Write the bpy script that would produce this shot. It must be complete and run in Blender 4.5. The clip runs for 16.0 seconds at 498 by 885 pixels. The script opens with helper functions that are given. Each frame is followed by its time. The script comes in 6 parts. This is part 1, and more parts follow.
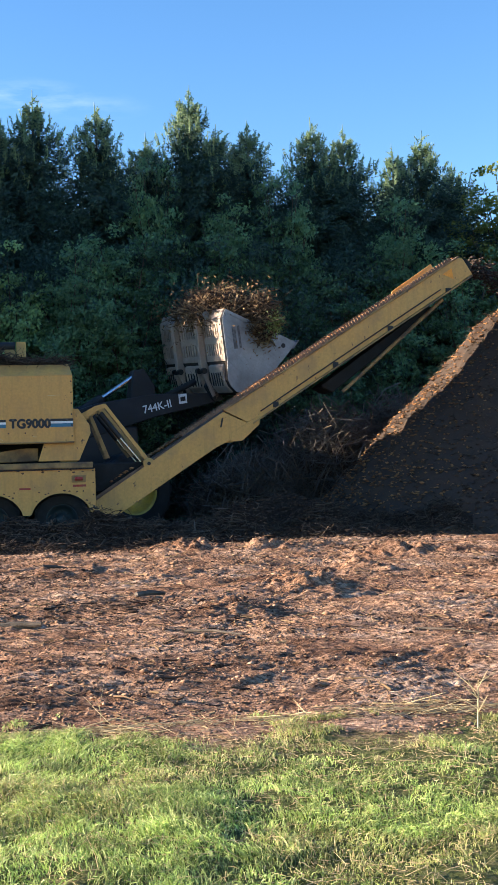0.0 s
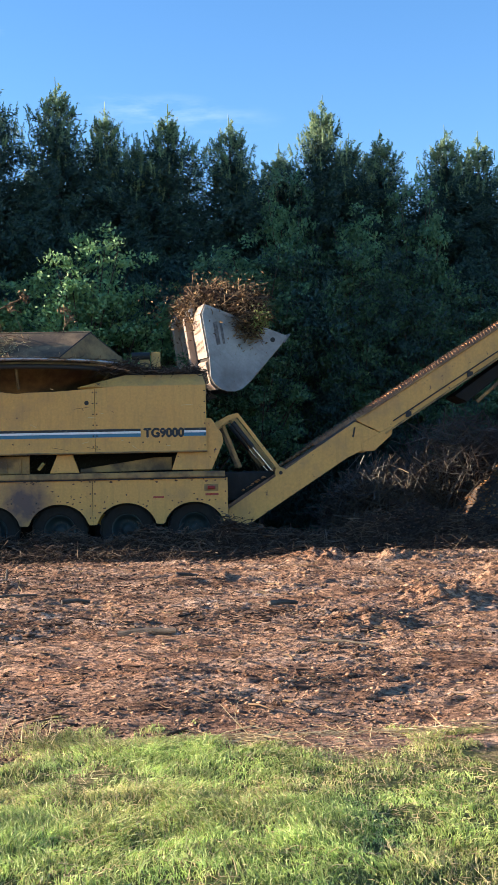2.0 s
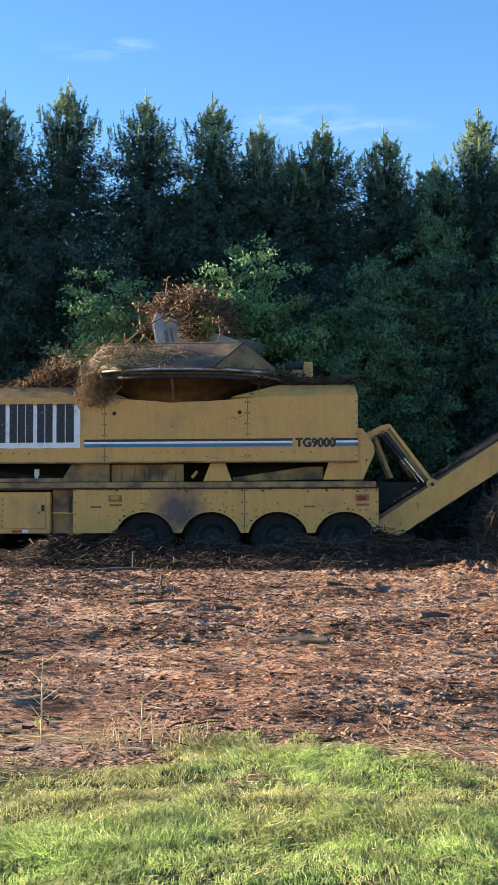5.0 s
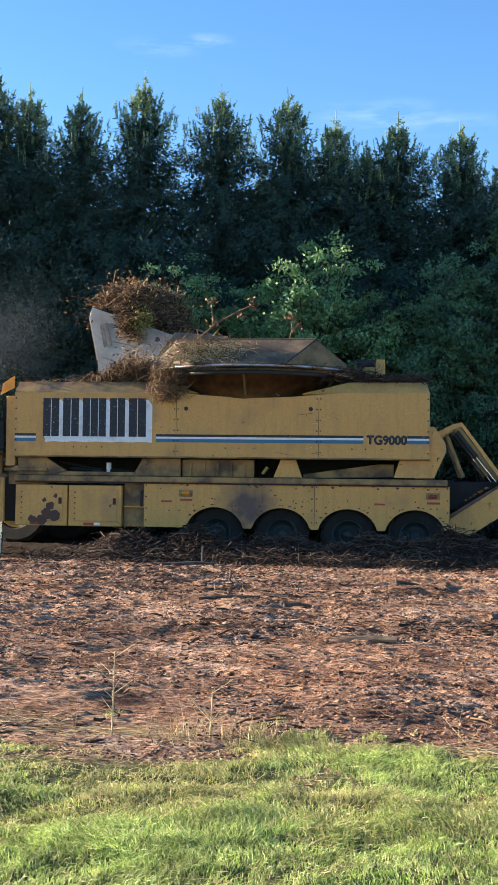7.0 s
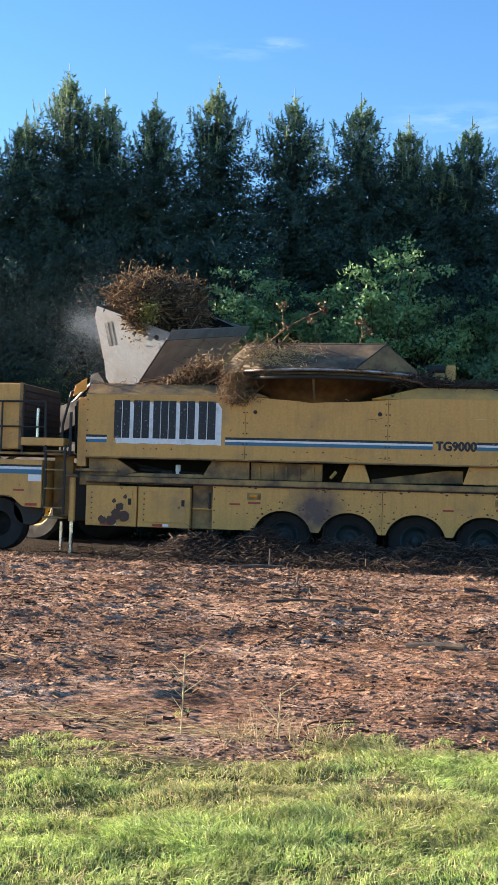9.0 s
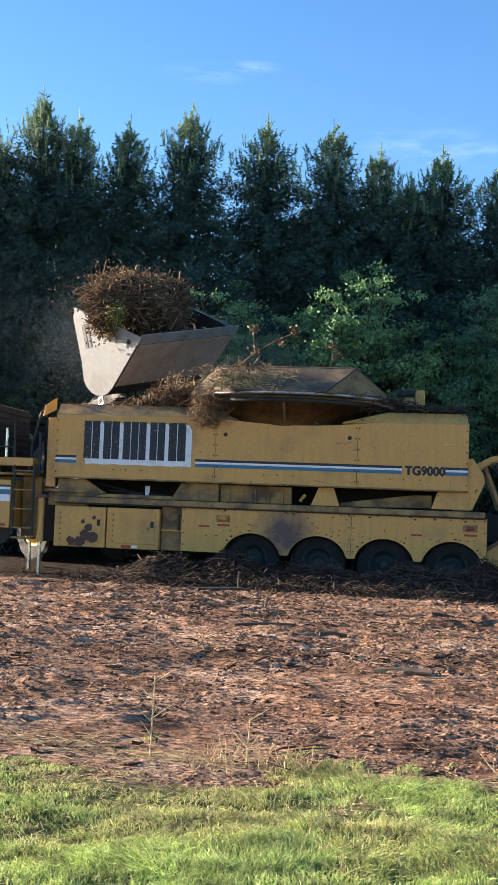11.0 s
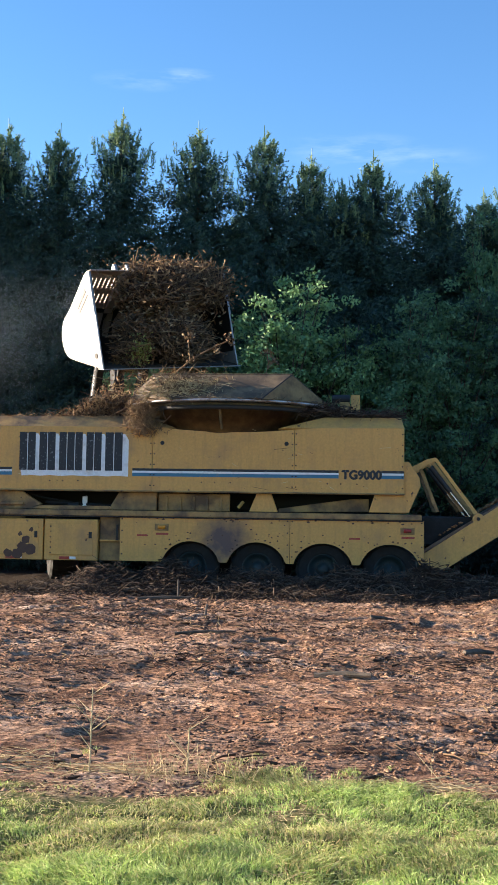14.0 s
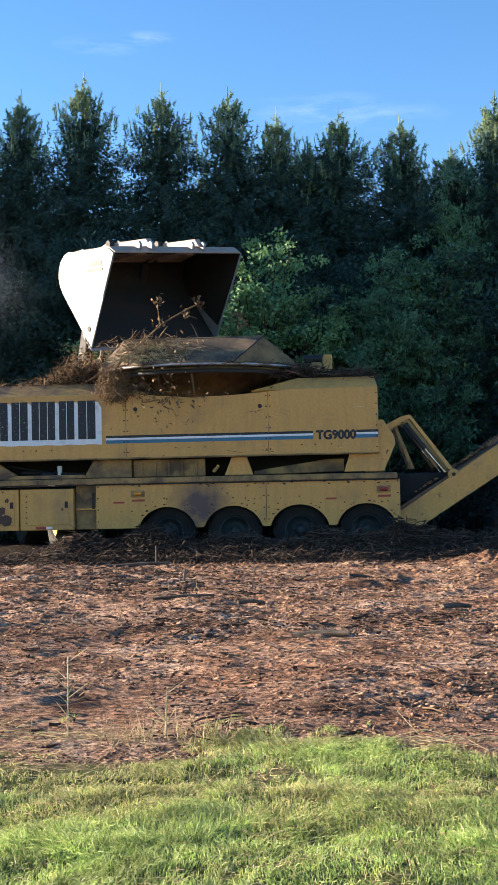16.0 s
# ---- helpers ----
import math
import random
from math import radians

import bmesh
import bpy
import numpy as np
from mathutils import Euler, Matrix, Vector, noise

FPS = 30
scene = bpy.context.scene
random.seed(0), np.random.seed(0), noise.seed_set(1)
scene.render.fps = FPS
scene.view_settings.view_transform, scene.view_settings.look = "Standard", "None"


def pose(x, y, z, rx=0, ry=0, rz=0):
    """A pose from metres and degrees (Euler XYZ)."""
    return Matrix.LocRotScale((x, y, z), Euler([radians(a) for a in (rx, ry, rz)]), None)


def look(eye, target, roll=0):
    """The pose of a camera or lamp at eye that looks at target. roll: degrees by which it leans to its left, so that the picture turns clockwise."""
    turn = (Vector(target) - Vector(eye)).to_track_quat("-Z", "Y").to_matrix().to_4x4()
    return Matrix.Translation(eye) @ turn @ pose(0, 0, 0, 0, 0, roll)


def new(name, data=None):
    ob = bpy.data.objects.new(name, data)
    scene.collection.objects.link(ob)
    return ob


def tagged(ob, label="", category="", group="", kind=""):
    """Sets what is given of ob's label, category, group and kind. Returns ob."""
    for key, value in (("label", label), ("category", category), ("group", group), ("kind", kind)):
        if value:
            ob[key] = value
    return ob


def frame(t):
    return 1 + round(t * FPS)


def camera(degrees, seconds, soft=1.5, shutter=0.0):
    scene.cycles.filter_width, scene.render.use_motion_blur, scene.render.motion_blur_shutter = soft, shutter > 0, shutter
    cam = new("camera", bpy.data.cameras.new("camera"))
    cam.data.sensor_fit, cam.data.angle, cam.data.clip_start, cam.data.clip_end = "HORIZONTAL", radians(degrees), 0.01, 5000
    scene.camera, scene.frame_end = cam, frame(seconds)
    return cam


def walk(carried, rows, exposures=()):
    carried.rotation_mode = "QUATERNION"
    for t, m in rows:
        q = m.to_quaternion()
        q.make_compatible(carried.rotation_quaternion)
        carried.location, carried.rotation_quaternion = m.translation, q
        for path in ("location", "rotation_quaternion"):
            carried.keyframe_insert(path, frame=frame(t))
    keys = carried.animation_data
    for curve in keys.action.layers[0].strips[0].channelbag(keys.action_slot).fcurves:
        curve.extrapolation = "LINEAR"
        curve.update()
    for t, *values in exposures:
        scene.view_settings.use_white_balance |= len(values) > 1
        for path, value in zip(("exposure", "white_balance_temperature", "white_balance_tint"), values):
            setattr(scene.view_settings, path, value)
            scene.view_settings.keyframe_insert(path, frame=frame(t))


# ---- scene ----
cam = camera(23.6, 16.0, soft=0.9)
PATH = [
    (0, (2.244, -21.982, 1.306), (2.562, -20.008, 1.35), -1.7),
    (0.5, (2.231, -21.979, 1.305), (2.494, -19.997, 1.356), -1.5),
    (1, (2.232, -21.964, 1.304), (2.444, -19.976, 1.364), -1.5),
    (1.5, (2.226, -21.963, 1.302), (2.39, -19.971, 1.37), -1.6),
    (2, (2.209, -21.967, 1.302), (2.311, -19.971, 1.368), -1.2),
    (2.5, (2.191, -21.998, 1.308), (2.226, -19.999, 1.379), -0.7),
    (3, (2.188, -22.01, 1.316), (2.175, -20.012, 1.396), -0.7),
    (3.5, (2.183, -22.002, 1.311), (2.135, -20.005, 1.407), -0.5),
    (4, (2.176, -22.017, 1.316), (2.095, -20.021, 1.42), -0.1),
    (4.5, (2.167, -22.049, 1.319), (2.061, -20.054, 1.418), -0.0),
    (5, (2.172, -22.08, 1.317), (2.024, -20.087, 1.401), -0.2),
    (5.2, (2.16, -22.067, 1.323), (1.991, -20.076, 1.402), -0.1),
    (7.3, (2.155, -22.129, 1.341), (1.882, -20.149, 1.417), 1.0),
    (7.5, (2.139, -22.145, 1.351), (1.864, -20.166, 1.431), 1.3),
    (8, (2.148, -22.153, 1.338), (1.844, -20.178, 1.42), 1.4),
    (8.5, (2.168, -22.249, 1.368), (1.81, -20.283, 1.441), 1.6),
    (8.7, (2.146, -22.183, 1.338), (1.77, -20.22, 1.413), 1.7),
    (10.8, (2.151, -22.247, 1.359), (1.807, -20.279, 1.466), 2.2),
    (11, (2.133, -22.222, 1.362), (1.807, -20.252, 1.478), 2.3),
    (11.5, (2.156, -22.212, 1.36), (1.864, -20.238, 1.492), 2.0),
    (12, (2.154, -22.218, 1.362), (1.878, -20.242, 1.5), 2.1),
    (12.5, (2.156, -22.242, 1.366), (1.894, -20.264, 1.496), 2.2),
    (13, (2.148, -22.215, 1.361), (1.906, -20.234, 1.493), 2.0),
    (13.5, (2.158, -22.228, 1.361), (1.927, -20.246, 1.496), 1.7),
    (14, (2.163, -22.232, 1.372), (1.939, -20.249, 1.502), 0.9),
    (14.5, (2.167, -22.209, 1.361), (1.952, -20.224, 1.482), 0.1),
    (15, (2.174, -22.199, 1.356), (1.965, -20.213, 1.457), -0.3),
    (15.5, (2.172, -22.171, 1.347), (1.962, -20.184, 1.425), -0.6),
    (16, (2.201, -22.163, 1.353), (2.016, -20.172, 1.423), -1.2),
]
walk(cam, [(t, look(eye, target, roll)) for t, eye, target, roll in PATH],
     exposures=[(0, 2.05), (5, 2.05), (8, 2.05), (12, 2.0), (16, 1.97)])

# ---- light ----
SUN_ELEV, SUN_AZ = 14.5, 171.5      # degrees; azimuth counted from +x towards +y
sun_dir = Vector((math.cos(radians(SUN_AZ)) * math.cos(radians(SUN_ELEV)),
                  math.sin(radians(SUN_AZ)) * math.cos(radians(SUN_ELEV)), math.sin(radians(SUN_ELEV))))
sun = new("sun", bpy.data.lights.new("sun", "SUN"))
sun.data.energy, sun.data.angle, sun.data.color = 5.0, radians(0.5), (1.0, 0.82, 0.62)
sun.matrix_world = look(sun_dir * 100, (0, 0, 0))
world = bpy.data.worlds.new("world")
scene.world = world
world.use_nodes = True
wn = world.node_tree.nodes
sky = wn.new("ShaderNodeTexSky")
sky.sky_type, sky.sun_disc = "NISHITA", False
sky.sun_elevation, sky.sun_rotation = radians(SUN_ELEV), radians(90 - SUN_AZ)
sky.air_density, sky.dust_density, sky.ozone_density = 1.0, 0.0, 3.0
wn["Background"].inputs["Strength"].default_value = 0.08
rich = wn.new("ShaderNodeHueSaturation")
rich.inputs["Saturation"].default_value = 1.17
rich.inputs["Hue"].default_value = 0.506
world.node_tree.links.new(sky.outputs[0], rich.inputs["Color"])


# ---- material tools ----
def nodes_of(name):
    m = bpy.data.materials.new(name)
    m.use_nodes = True
    nt = m.node_tree
    return m, nt, nt.nodes, nt.nodes["Principled BSDF"]


def noise_node(nt, scale, detail=4.0, rough=0.55, vec=None):
    n = nt.nodes.new("ShaderNodeTexNoise")
    n.inputs["Scale"].default_value, n.inputs["Detail"].default_value, n.inputs["Roughness"].default_value = scale, detail, rough
    if vec is not None:
        nt.links.new(vec, n.inputs["Vector"])
    return n.outputs["Fac"]


def ramp(nt, fac, stops):
    r = nt.nodes.new("ShaderNodeValToRGB")
    while len(r.color_ramp.elements) < len(stops):
        r.color_ramp.elements.new(0.5)
    for e, (p, c) in zip(r.color_ramp.elements, stops):
        e.position, e.color = p, (*c, 1) if len(c) == 3 else c
    nt.links.new(fac, r.inputs["Fac"])
    return r.outputs["Color"]


def mix(nt, fac, a, b, mode="MIX"):
    n = nt.nodes.new("ShaderNodeMix")
    n.data_type, n.blend_type = "RGBA", mode
    for sock, v in ((n.inputs[0], fac), (n.inputs[6], a), (n.inputs[7], b)):
        if isinstance(v, (int, float)):
            sock.default_value = v
        elif isinstance(v, tuple):
            sock.default_value = (*v, 1)
        else:
            nt.links.new(v, sock)
    return n.outputs[2]


def math_node(nt, op, a, b=0.0, c=0.0):
    n = nt.nodes.new("ShaderNodeMath")
    n.operation = op
    for sock, v in zip(n.inputs, (a, b, c)):
        if isinstance(v, (int, float)):
            sock.default_value = v
        else:
            nt.links.new(v, sock)
    return n.outputs[0]


def bump(nt, bsdf, height, strength=0.3, dist=0.02):
    b = nt.nodes.new("ShaderNodeBump")
    b.inputs["Strength"].default_value, b.inputs["Distance"].default_value = strength, dist
    nt.links.new(height, b.inputs["Height"])
    nt.links.new(b.outputs[0], bsdf.inputs["Normal"])


def coords(nt):
    return nt.nodes.new("ShaderNodeTexCoord").outputs["Object"]


def plain(name, base, dirt, rough=0.5, metal=0.0, scale=3.0, amount=(0.45, 0.75), relief=0.15, rust=None, streaks=0.0):
    """A worn surface: base colour, dirt in patches, fine grain, and rust flecks if wanted."""
    m, nt, nd, b = nodes_of(name)
    v = coords(nt)
    big = noise_node(nt, scale, 5.0, 0.6, v)
    fine = noise_node(nt, scale * 14, 3.0, 0.6, v)
    tone = mix(nt, 0.35, base, ramp(nt, fine, [(0.3, tuple(c * 0.7 for c in base)), (0.7, tuple(min(1, c * 1.25) for c in base))]))
    col = mix(nt, ramp(nt, big, [(amount[0], (0, 0, 0)), (amount[1], (1, 1, 1))]), tone, dirt)
    if streaks:
        mp = nd.new("ShaderNodeMapping")
        mp.inputs["Scale"].default_value = (7, 7, 0.7)
        nt.links.new(v, mp.inputs["Vector"])
        st = noise_node(nt, 1.5, 5.0, 0.65, mp.outputs[0])
        col = mix(nt, ramp(nt, st, [(0.5, (0, 0, 0)), (0.78, (streaks,) * 3)]), col, tuple(c * 0.45 for c in dirt))
        col = mix(nt, ramp(nt, st, [(0.25, (streaks * 0.6,) * 3), (0.42, (0, 0, 0))]), col, tuple(min(1, c * 1.5) for c in dirt))
    if rust:
        fl = noise_node(nt, scale * 5, 6.0, 0.7, v)
        col = mix(nt, ramp(nt, fl, [(0.64, (0, 0, 0)), (0.68, (1, 1, 1))]), col, rust)
    nt.links.new(col, b.inputs["Base Color"])
    nt.links.new(ramp(nt, big, [(0.3, (rough * 0.8,) * 3), (0.7, (min(1, rough * 1.3),) * 3)]), b.inputs["Roughness"])
    b.inputs["Metallic"].default_value = metal
    bump(nt, b, fine, relief, 0.01)
    return m


def island(name, colours, rough=0.8, back=0.0, spread=0.5, patch=0.6):
    """Many small pieces, each of its own tone."""
    m, nt, nd, b = nodes_of(name)
    g = nd.new("ShaderNodeNewGeometry").outputs["Random Per Island"]
    n = len(colours)
    col = ramp(nt, g, [(i / max(1, n - 1), c) for i, c in enumerate(colours)])
    fac = noise_node(nt, patch, 3.0, 0.55, coords(nt))
    col = mix(nt, spread, col, ramp(nt, fac, [(0.35, (0.45, 0.45, 0.45)), (0.65, (1.3, 1.3, 1.3))]), "MULTIPLY")
    nt.links.new(col, b.inputs["Base Color"])
    b.inputs["Roughness"].default_value = rough
    if back:
        tr = nd.new("ShaderNodeBsdfTranslucent")
        nt.links.new(col, tr.inputs["Color"])
        ms = nd.new("ShaderNodeMixShader")
        ms.inputs[0].default_value = back
        nt.links.new(b.outputs[0], ms.inputs[1])
        nt.links.new(tr.outputs[0], ms.inputs[2])
        nt.links.new(ms.outputs[0], nd["Material Output"].inputs["Surface"])
    return m


YELLOW = plain("yellow_paint", (0.58, 0.31, 0.08), (0.34, 0.20, 0.09), 0.5, 0, 1.6, (0.5, 0.8), 0.08, (0.10, 0.055, 0.035), 0.3)
YELLOW_DIRTY = plain("dirty_yellow_paint", (0.34, 0.205, 0.07), (0.115, 0.075, 0.045), 0.65, 0, 2.2, (0.4, 0.62), 0.15, (0.08, 0.045, 0.03))
TUB_STEEL = plain("scuffed_tub_steel", (0.215, 0.140, 0.072), (0.065, 0.046, 0.032), 0.85, 0.0, 1.9, (0.36, 0.58), 0.25, (0.34, 0.22, 0.11), 0.4)
CONE_STEEL = plain("dull_brown_cone_steel", (0.20, 0.135, 0.055), (0.085, 0.060, 0.034), 0.85, 0.0, 2.5, (0.38, 0.6), 0.2, (0.16, 0.11, 0.06))
DARK = plain("dark_steel", (0.012, 0.013, 0.015), (0.035, 0.03, 0.025), 0.6, 0.1, 3.0)
BLACK = plain("black_rubber", (0.006, 0.007, 0.008), (0.016, 0.0145, 0.013), 0.85, 0, 5.0)
BOOM = plain("charcoal_boom_paint", (0.012, 0.013, 0.017), (0.03, 0.028, 0.025), 0.75, 0.0, 2.0)
WHITE = plain("white_paint", (0.72, 0.74, 0.76), (0.45, 0.43, 0.40), 0.5, 0, 6.0, (0.5, 0.8), 0.05)
NAVY = plain("black_decal", (0.010, 0.012, 0.018), (0.20, 0.20, 0.20), 0.5, 0, 22.0, (0.60, 0.68), 0.05)
BLUE = plain("blue_stripe", (0.035, 0.15, 0.24), (0.16, 0.18, 0.17), 0.5, 0, 8.0, (0.6, 0.8), 0.05)
CHROME = plain("chrome_rod", (0.62, 0.63, 0.65), (0.4, 0.4, 0.4), 0.2, 1.0, 4.0)
RED = plain("red_lens", (0.35, 0.03, 0.02), (0.2, 0.05, 0.04), 0.3, 0, 9.0)
AMBER = plain("amber_lens", (0.75, 0.28, 0.02), (0.4, 0.2, 0.05), 0.3, 0, 9.0)
ORANGE = plain("orange_flag", (0.85, 0.33, 0.04), (0.6, 0.25, 0.06), 0.6, 0, 6.0)
BUCKET = plain("worn_grey_bucket_steel", (0.27, 0.285, 0.31), (0.18, 0.175, 0.175), 0.45, 0.25, 1.8, (0.42, 0.72), 0.15, (0.16, 0.11, 0.085), 0.35)
MARK = plain("faded_dark_mark", (0.07, 0.07, 0.075), (0.16, 0.15, 0.15), 0.6, 0, 14.0, (0.45, 0.6))
BUCKET_BACK = plain("dusty_bucket_back", (0.36, 0.275, 0.225), (0.26, 0.195, 0.155), 0.6, 0.1, 2.2, (0.4, 0.7), 0.12, (0.14, 0.09, 0.07))
BUCKET_IN = plain("dark_bucket_inside", (0.010, 0.008, 0.007), (0.030, 0.019, 0.014), 0.9, 0.0, 1.5)
SCRATCH = plain("scratched_paint", (0.58, 0.46, 0.26), (0.45, 0.33, 0.16), 0.6, 0, 9.0)
RUST = plain("rust_patch", (0.075, 0.04, 0.03), (0.12, 0.07, 0.045), 0.8, 0, 12.0)
RIM = plain("yellow_rim", (0.55, 0.36, 0.05), (0.25, 0.17, 0.07), 0.5, 0, 4.0)
TEAL = plain("dark_teal_rim", (0.010, 0.028, 0.035), (0.025, 0.026, 0.024), 0.55, 0, 6.0)
GLASS, _nt, _nd, _b = nodes_of("cab_glass")
_b.inputs["Base Color"].default_value, _b.inputs["Roughness"].default_value = (0.03, 0.035, 0.04, 1), 0.05
BARK = plain("grey_brown_bark", (0.10, 0.075, 0.055), (0.05, 0.04, 0.03), 0.9, 0, 6.0, (0.4, 0.6), 0.6)
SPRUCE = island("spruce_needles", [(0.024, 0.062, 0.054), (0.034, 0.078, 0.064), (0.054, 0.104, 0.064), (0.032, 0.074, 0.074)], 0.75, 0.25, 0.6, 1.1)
# tip greens are lighter, with the sun on the tree tops put into them
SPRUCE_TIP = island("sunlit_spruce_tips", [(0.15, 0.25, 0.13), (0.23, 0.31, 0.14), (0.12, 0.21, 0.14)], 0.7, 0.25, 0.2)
MAPLE = island("maple_leaves", [(0.12, 0.24, 0.10), (0.165, 0.305, 0.125), (0.21, 0.35, 0.14), (0.13, 0.265, 0.125)], 0.7, 0.15, 0.35, 0.8)
# darker leaf greens: the shade on the right-hand trees is in the colour
SHADED_LEAF = island("shaded_tree_leaves", [(0.072, 0.17, 0.09), (0.105, 0.22, 0.105), (0.145, 0.27, 0.13), (0.09, 0.20, 0.12)], 0.75, 0.3, 0.45, 0.8)
POPLAR = island("yellowing_leaves", [(0.12, 0.17, 0.035), (0.17, 0.20, 0.045), (0.09, 0.14, 0.035)], 0.55, 0.35, 0.3)
SPRIG = island("green_sprig", [(0.22, 0.27, 0.07), (0.30, 0.33, 0.10), (0.15, 0.20, 0.06)], 0.6, 0.3, 0.3)
TWIG = island("dry_twigs", [(0.15, 0.09, 0.055), (0.22, 0.145, 0.085), (0.09, 0.055, 0.036), (0.32, 0.225, 0.125), (0.12, 0.075, 0.045)], 0.85, 0, 0.35)
TWIG_DARK = island("dark_twigs", [(0.05, 0.038, 0.03), (0.10, 0.075, 0.058), (0.135, 0.105, 0.082), (0.03, 0.022, 0.018), (0.06, 0.042, 0.032)], 0.95, 0, 0.5)
TWIG_GREY = island("grey_brush", [(0.085, 0.075, 0.066), (0.14, 0.13, 0.118), (0.05, 0.043, 0.036), (0.17, 0.13, 0.09)], 0.9, 0, 0.5)
STRAW = island("straw", [(0.5, 0.38, 0.2), (0.6, 0.48, 0.27), (0.4, 0.29, 0.15)], 0.8, 0.1, 0.2)
GRASS = island("dry_mixed_grass", [(0.26, 0.34, 0.08), (0.43, 0.48, 0.15), (0.10, 0.14, 0.04), (0.48, 0.50, 0.19), (0.62, 0.48, 0.27), (0.30, 0.36, 0.10), (0.50, 0.46, 0.22)], 0.6, 0.4, 1.0, 5.0)
LUSH = island("green_grass", [(0.27, 0.41, 0.09), (0.42, 0.56, 0.15), (0.11, 0.19, 0.045), (0.50, 0.63, 0.20), (0.56, 0.57, 0.24), (0.36, 0.50, 0.13)], 0.55, 0.4, 0.9, 4.0)
CLOD = island("soil_clods", [(0.20, 0.115, 0.072), (0.32, 0.19, 0.118), (0.06, 0.037, 0.028), (0.44, 0.275, 0.18), (0.11, 0.06, 0.04), (0.05, 0.03, 0.022)], 0.95, 0, 0.5)
CHIP_DARK = island("dark_chips", [(0.05, 0.033, 0.025), (0.085, 0.055, 0.04), (0.035, 0.025, 0.02), (0.13, 0.085, 0.06)], 0.95, 0, 0.3)
CHIP = island("wood_chips", [(0.27, 0.135, 0.058), (0.38, 0.205, 0.095), (0.12, 0.062, 0.034), (0.21, 0.105, 0.05)], 0.9, 0, 0.3)
for _m in (CLOD, CHIP, CHIP_DARK, TWIG, TWIG_DARK):
    _m.node_tree.nodes["Principled BSDF"].inputs["Specular IOR Level"].default_value = 0.15
MULCH = plain("dark_mulch", (0.034, 0.021, 0.015), (0.060, 0.036, 0.024), 0.95, 0, 4.0, (0.4, 0.65), 1.0)
BELT = plain("brown_belt_load", (0.20, 0.12, 0.08), (0.12, 0.075, 0.05), 0.9, 0, 6.0, (0.4, 0.65), 0.8)


def ground_material():
    m, nt, nd, b = nodes_of("soil_and_grass")
    v = coords(nt)
    sep = nd.new("ShaderNodeSeparateXYZ")
    nt.links.new(v, sep.inputs[0])
    mid, fine, big = noise_node(nt, 1.1, 6, 0.62, v), noise_node(nt, 16, 5, 0.65, v), noise_node(nt, 0.28, 3, 0.5, v)
    grain = noise_node(nt, 70, 4, 0.7, v)
    soil = ramp(nt, mid, [(0.32, (0.16, 0.082, 0.052)), (0.43, (0.43, 0.24, 0.15)), (0.56, (0.67, 0.42, 0.28)), (0.68, (0.80, 0.58, 0.44))])
    soil = mix(nt, 0.75, soil, ramp(nt, fine, [(0.36, (0.28, 0.25, 0.24)), (0.5, (1.0, 1.0, 1.0)), (0.66, (1.45, 1.45, 1.45))]), "MULTIPLY")
    soil = mix(nt, ramp(nt, big, [(0.58, (0, 0, 0)), (0.72, (0.6, 0.6, 0.6))]), soil, (0.42, 0.19, 0.10))
    damp = noise_node(nt, 0.5, 5, 0.6, v)
    soil = mix(nt, ramp(nt, damp, [(0.52, (0, 0, 0)), (0.62, (0.38, 0.38, 0.38))]), soil, (0.085, 0.048, 0.034))
    mp = nd.new("ShaderNodeMapping")
    mp.inputs["Scale"].default_value, mp.inputs["Rotation"].default_value = (3.0, 11.0, 1.0), (0, 0, 0.12)
    nt.links.new(v, mp.inputs["Vector"])
    streak = noise_node(nt, 1.3, 5, 0.65, mp.outputs[0])
    crease = math_node(nt, "ABSOLUTE", math_node(nt, "SUBTRACT", streak, 0.5))
    # shade of the soil's creases and pits is put into its colour
    soil = mix(nt, ramp(nt, crease, [(0.0, (0.85, 0.85, 0.85)), (0.05, (0, 0, 0))]), soil, (0.075, 0.042, 0.029))
    mp2 = nd.new("ShaderNodeMapping")
    mp2.inputs["Scale"].default_value, mp2.inputs["Rotation"].default_value = (7.5, 24.0, 1.0), (0, 0, -0.22)
    nt.links.new(v, mp2.inputs["Vector"])
    fleck = noise_node(nt, 1.2, 4, 0.6, mp2.outputs[0])
    soil = mix(nt, ramp(nt, fleck, [(0.34, (0.9, 0.9, 0.9)), (0.42, (0, 0, 0))]), soil, (0.075, 0.043, 0.030))
    turf = ramp(nt, fine, [(0.3, (0.06, 0.075, 0.025)), (0.5, (0.14, 0.16, 0.055)), (0.75, (0.32, 0.27, 0.14))])
    edge = math_node(nt, "MULTIPLY_ADD", mid, 2.6, sep.outputs["Y"])
    col = mix(nt, ramp(nt, math_node(nt, "MULTIPLY_ADD", edge, -2.2, -32.4), [(0.0, (0, 0, 0)), (1.0, (1, 1, 1))]), soil, turf)
    litter = ramp(nt, fine, [(0.3, (0.022, 0.016, 0.013)), (0.55, (0.05, 0.036, 0.028)), (0.75, (0.11, 0.08, 0.06))])
    far = math_node(nt, "MULTIPLY_ADD", mid, 1.6, sep.outputs["Y"])
    # ground turns darker from about y = -2 towards and behind the machine
    col = mix(nt, ramp(nt, math_node(nt, "MULTIPLY_ADD", far, 1.1, 1.5), [(0.0, (0, 0, 0)), (1.0, (1, 1, 1))]), col, litter)
    field = math_node(nt, "MULTIPLY_ADD", sep.outputs["Y"], 0.1, -1.6)
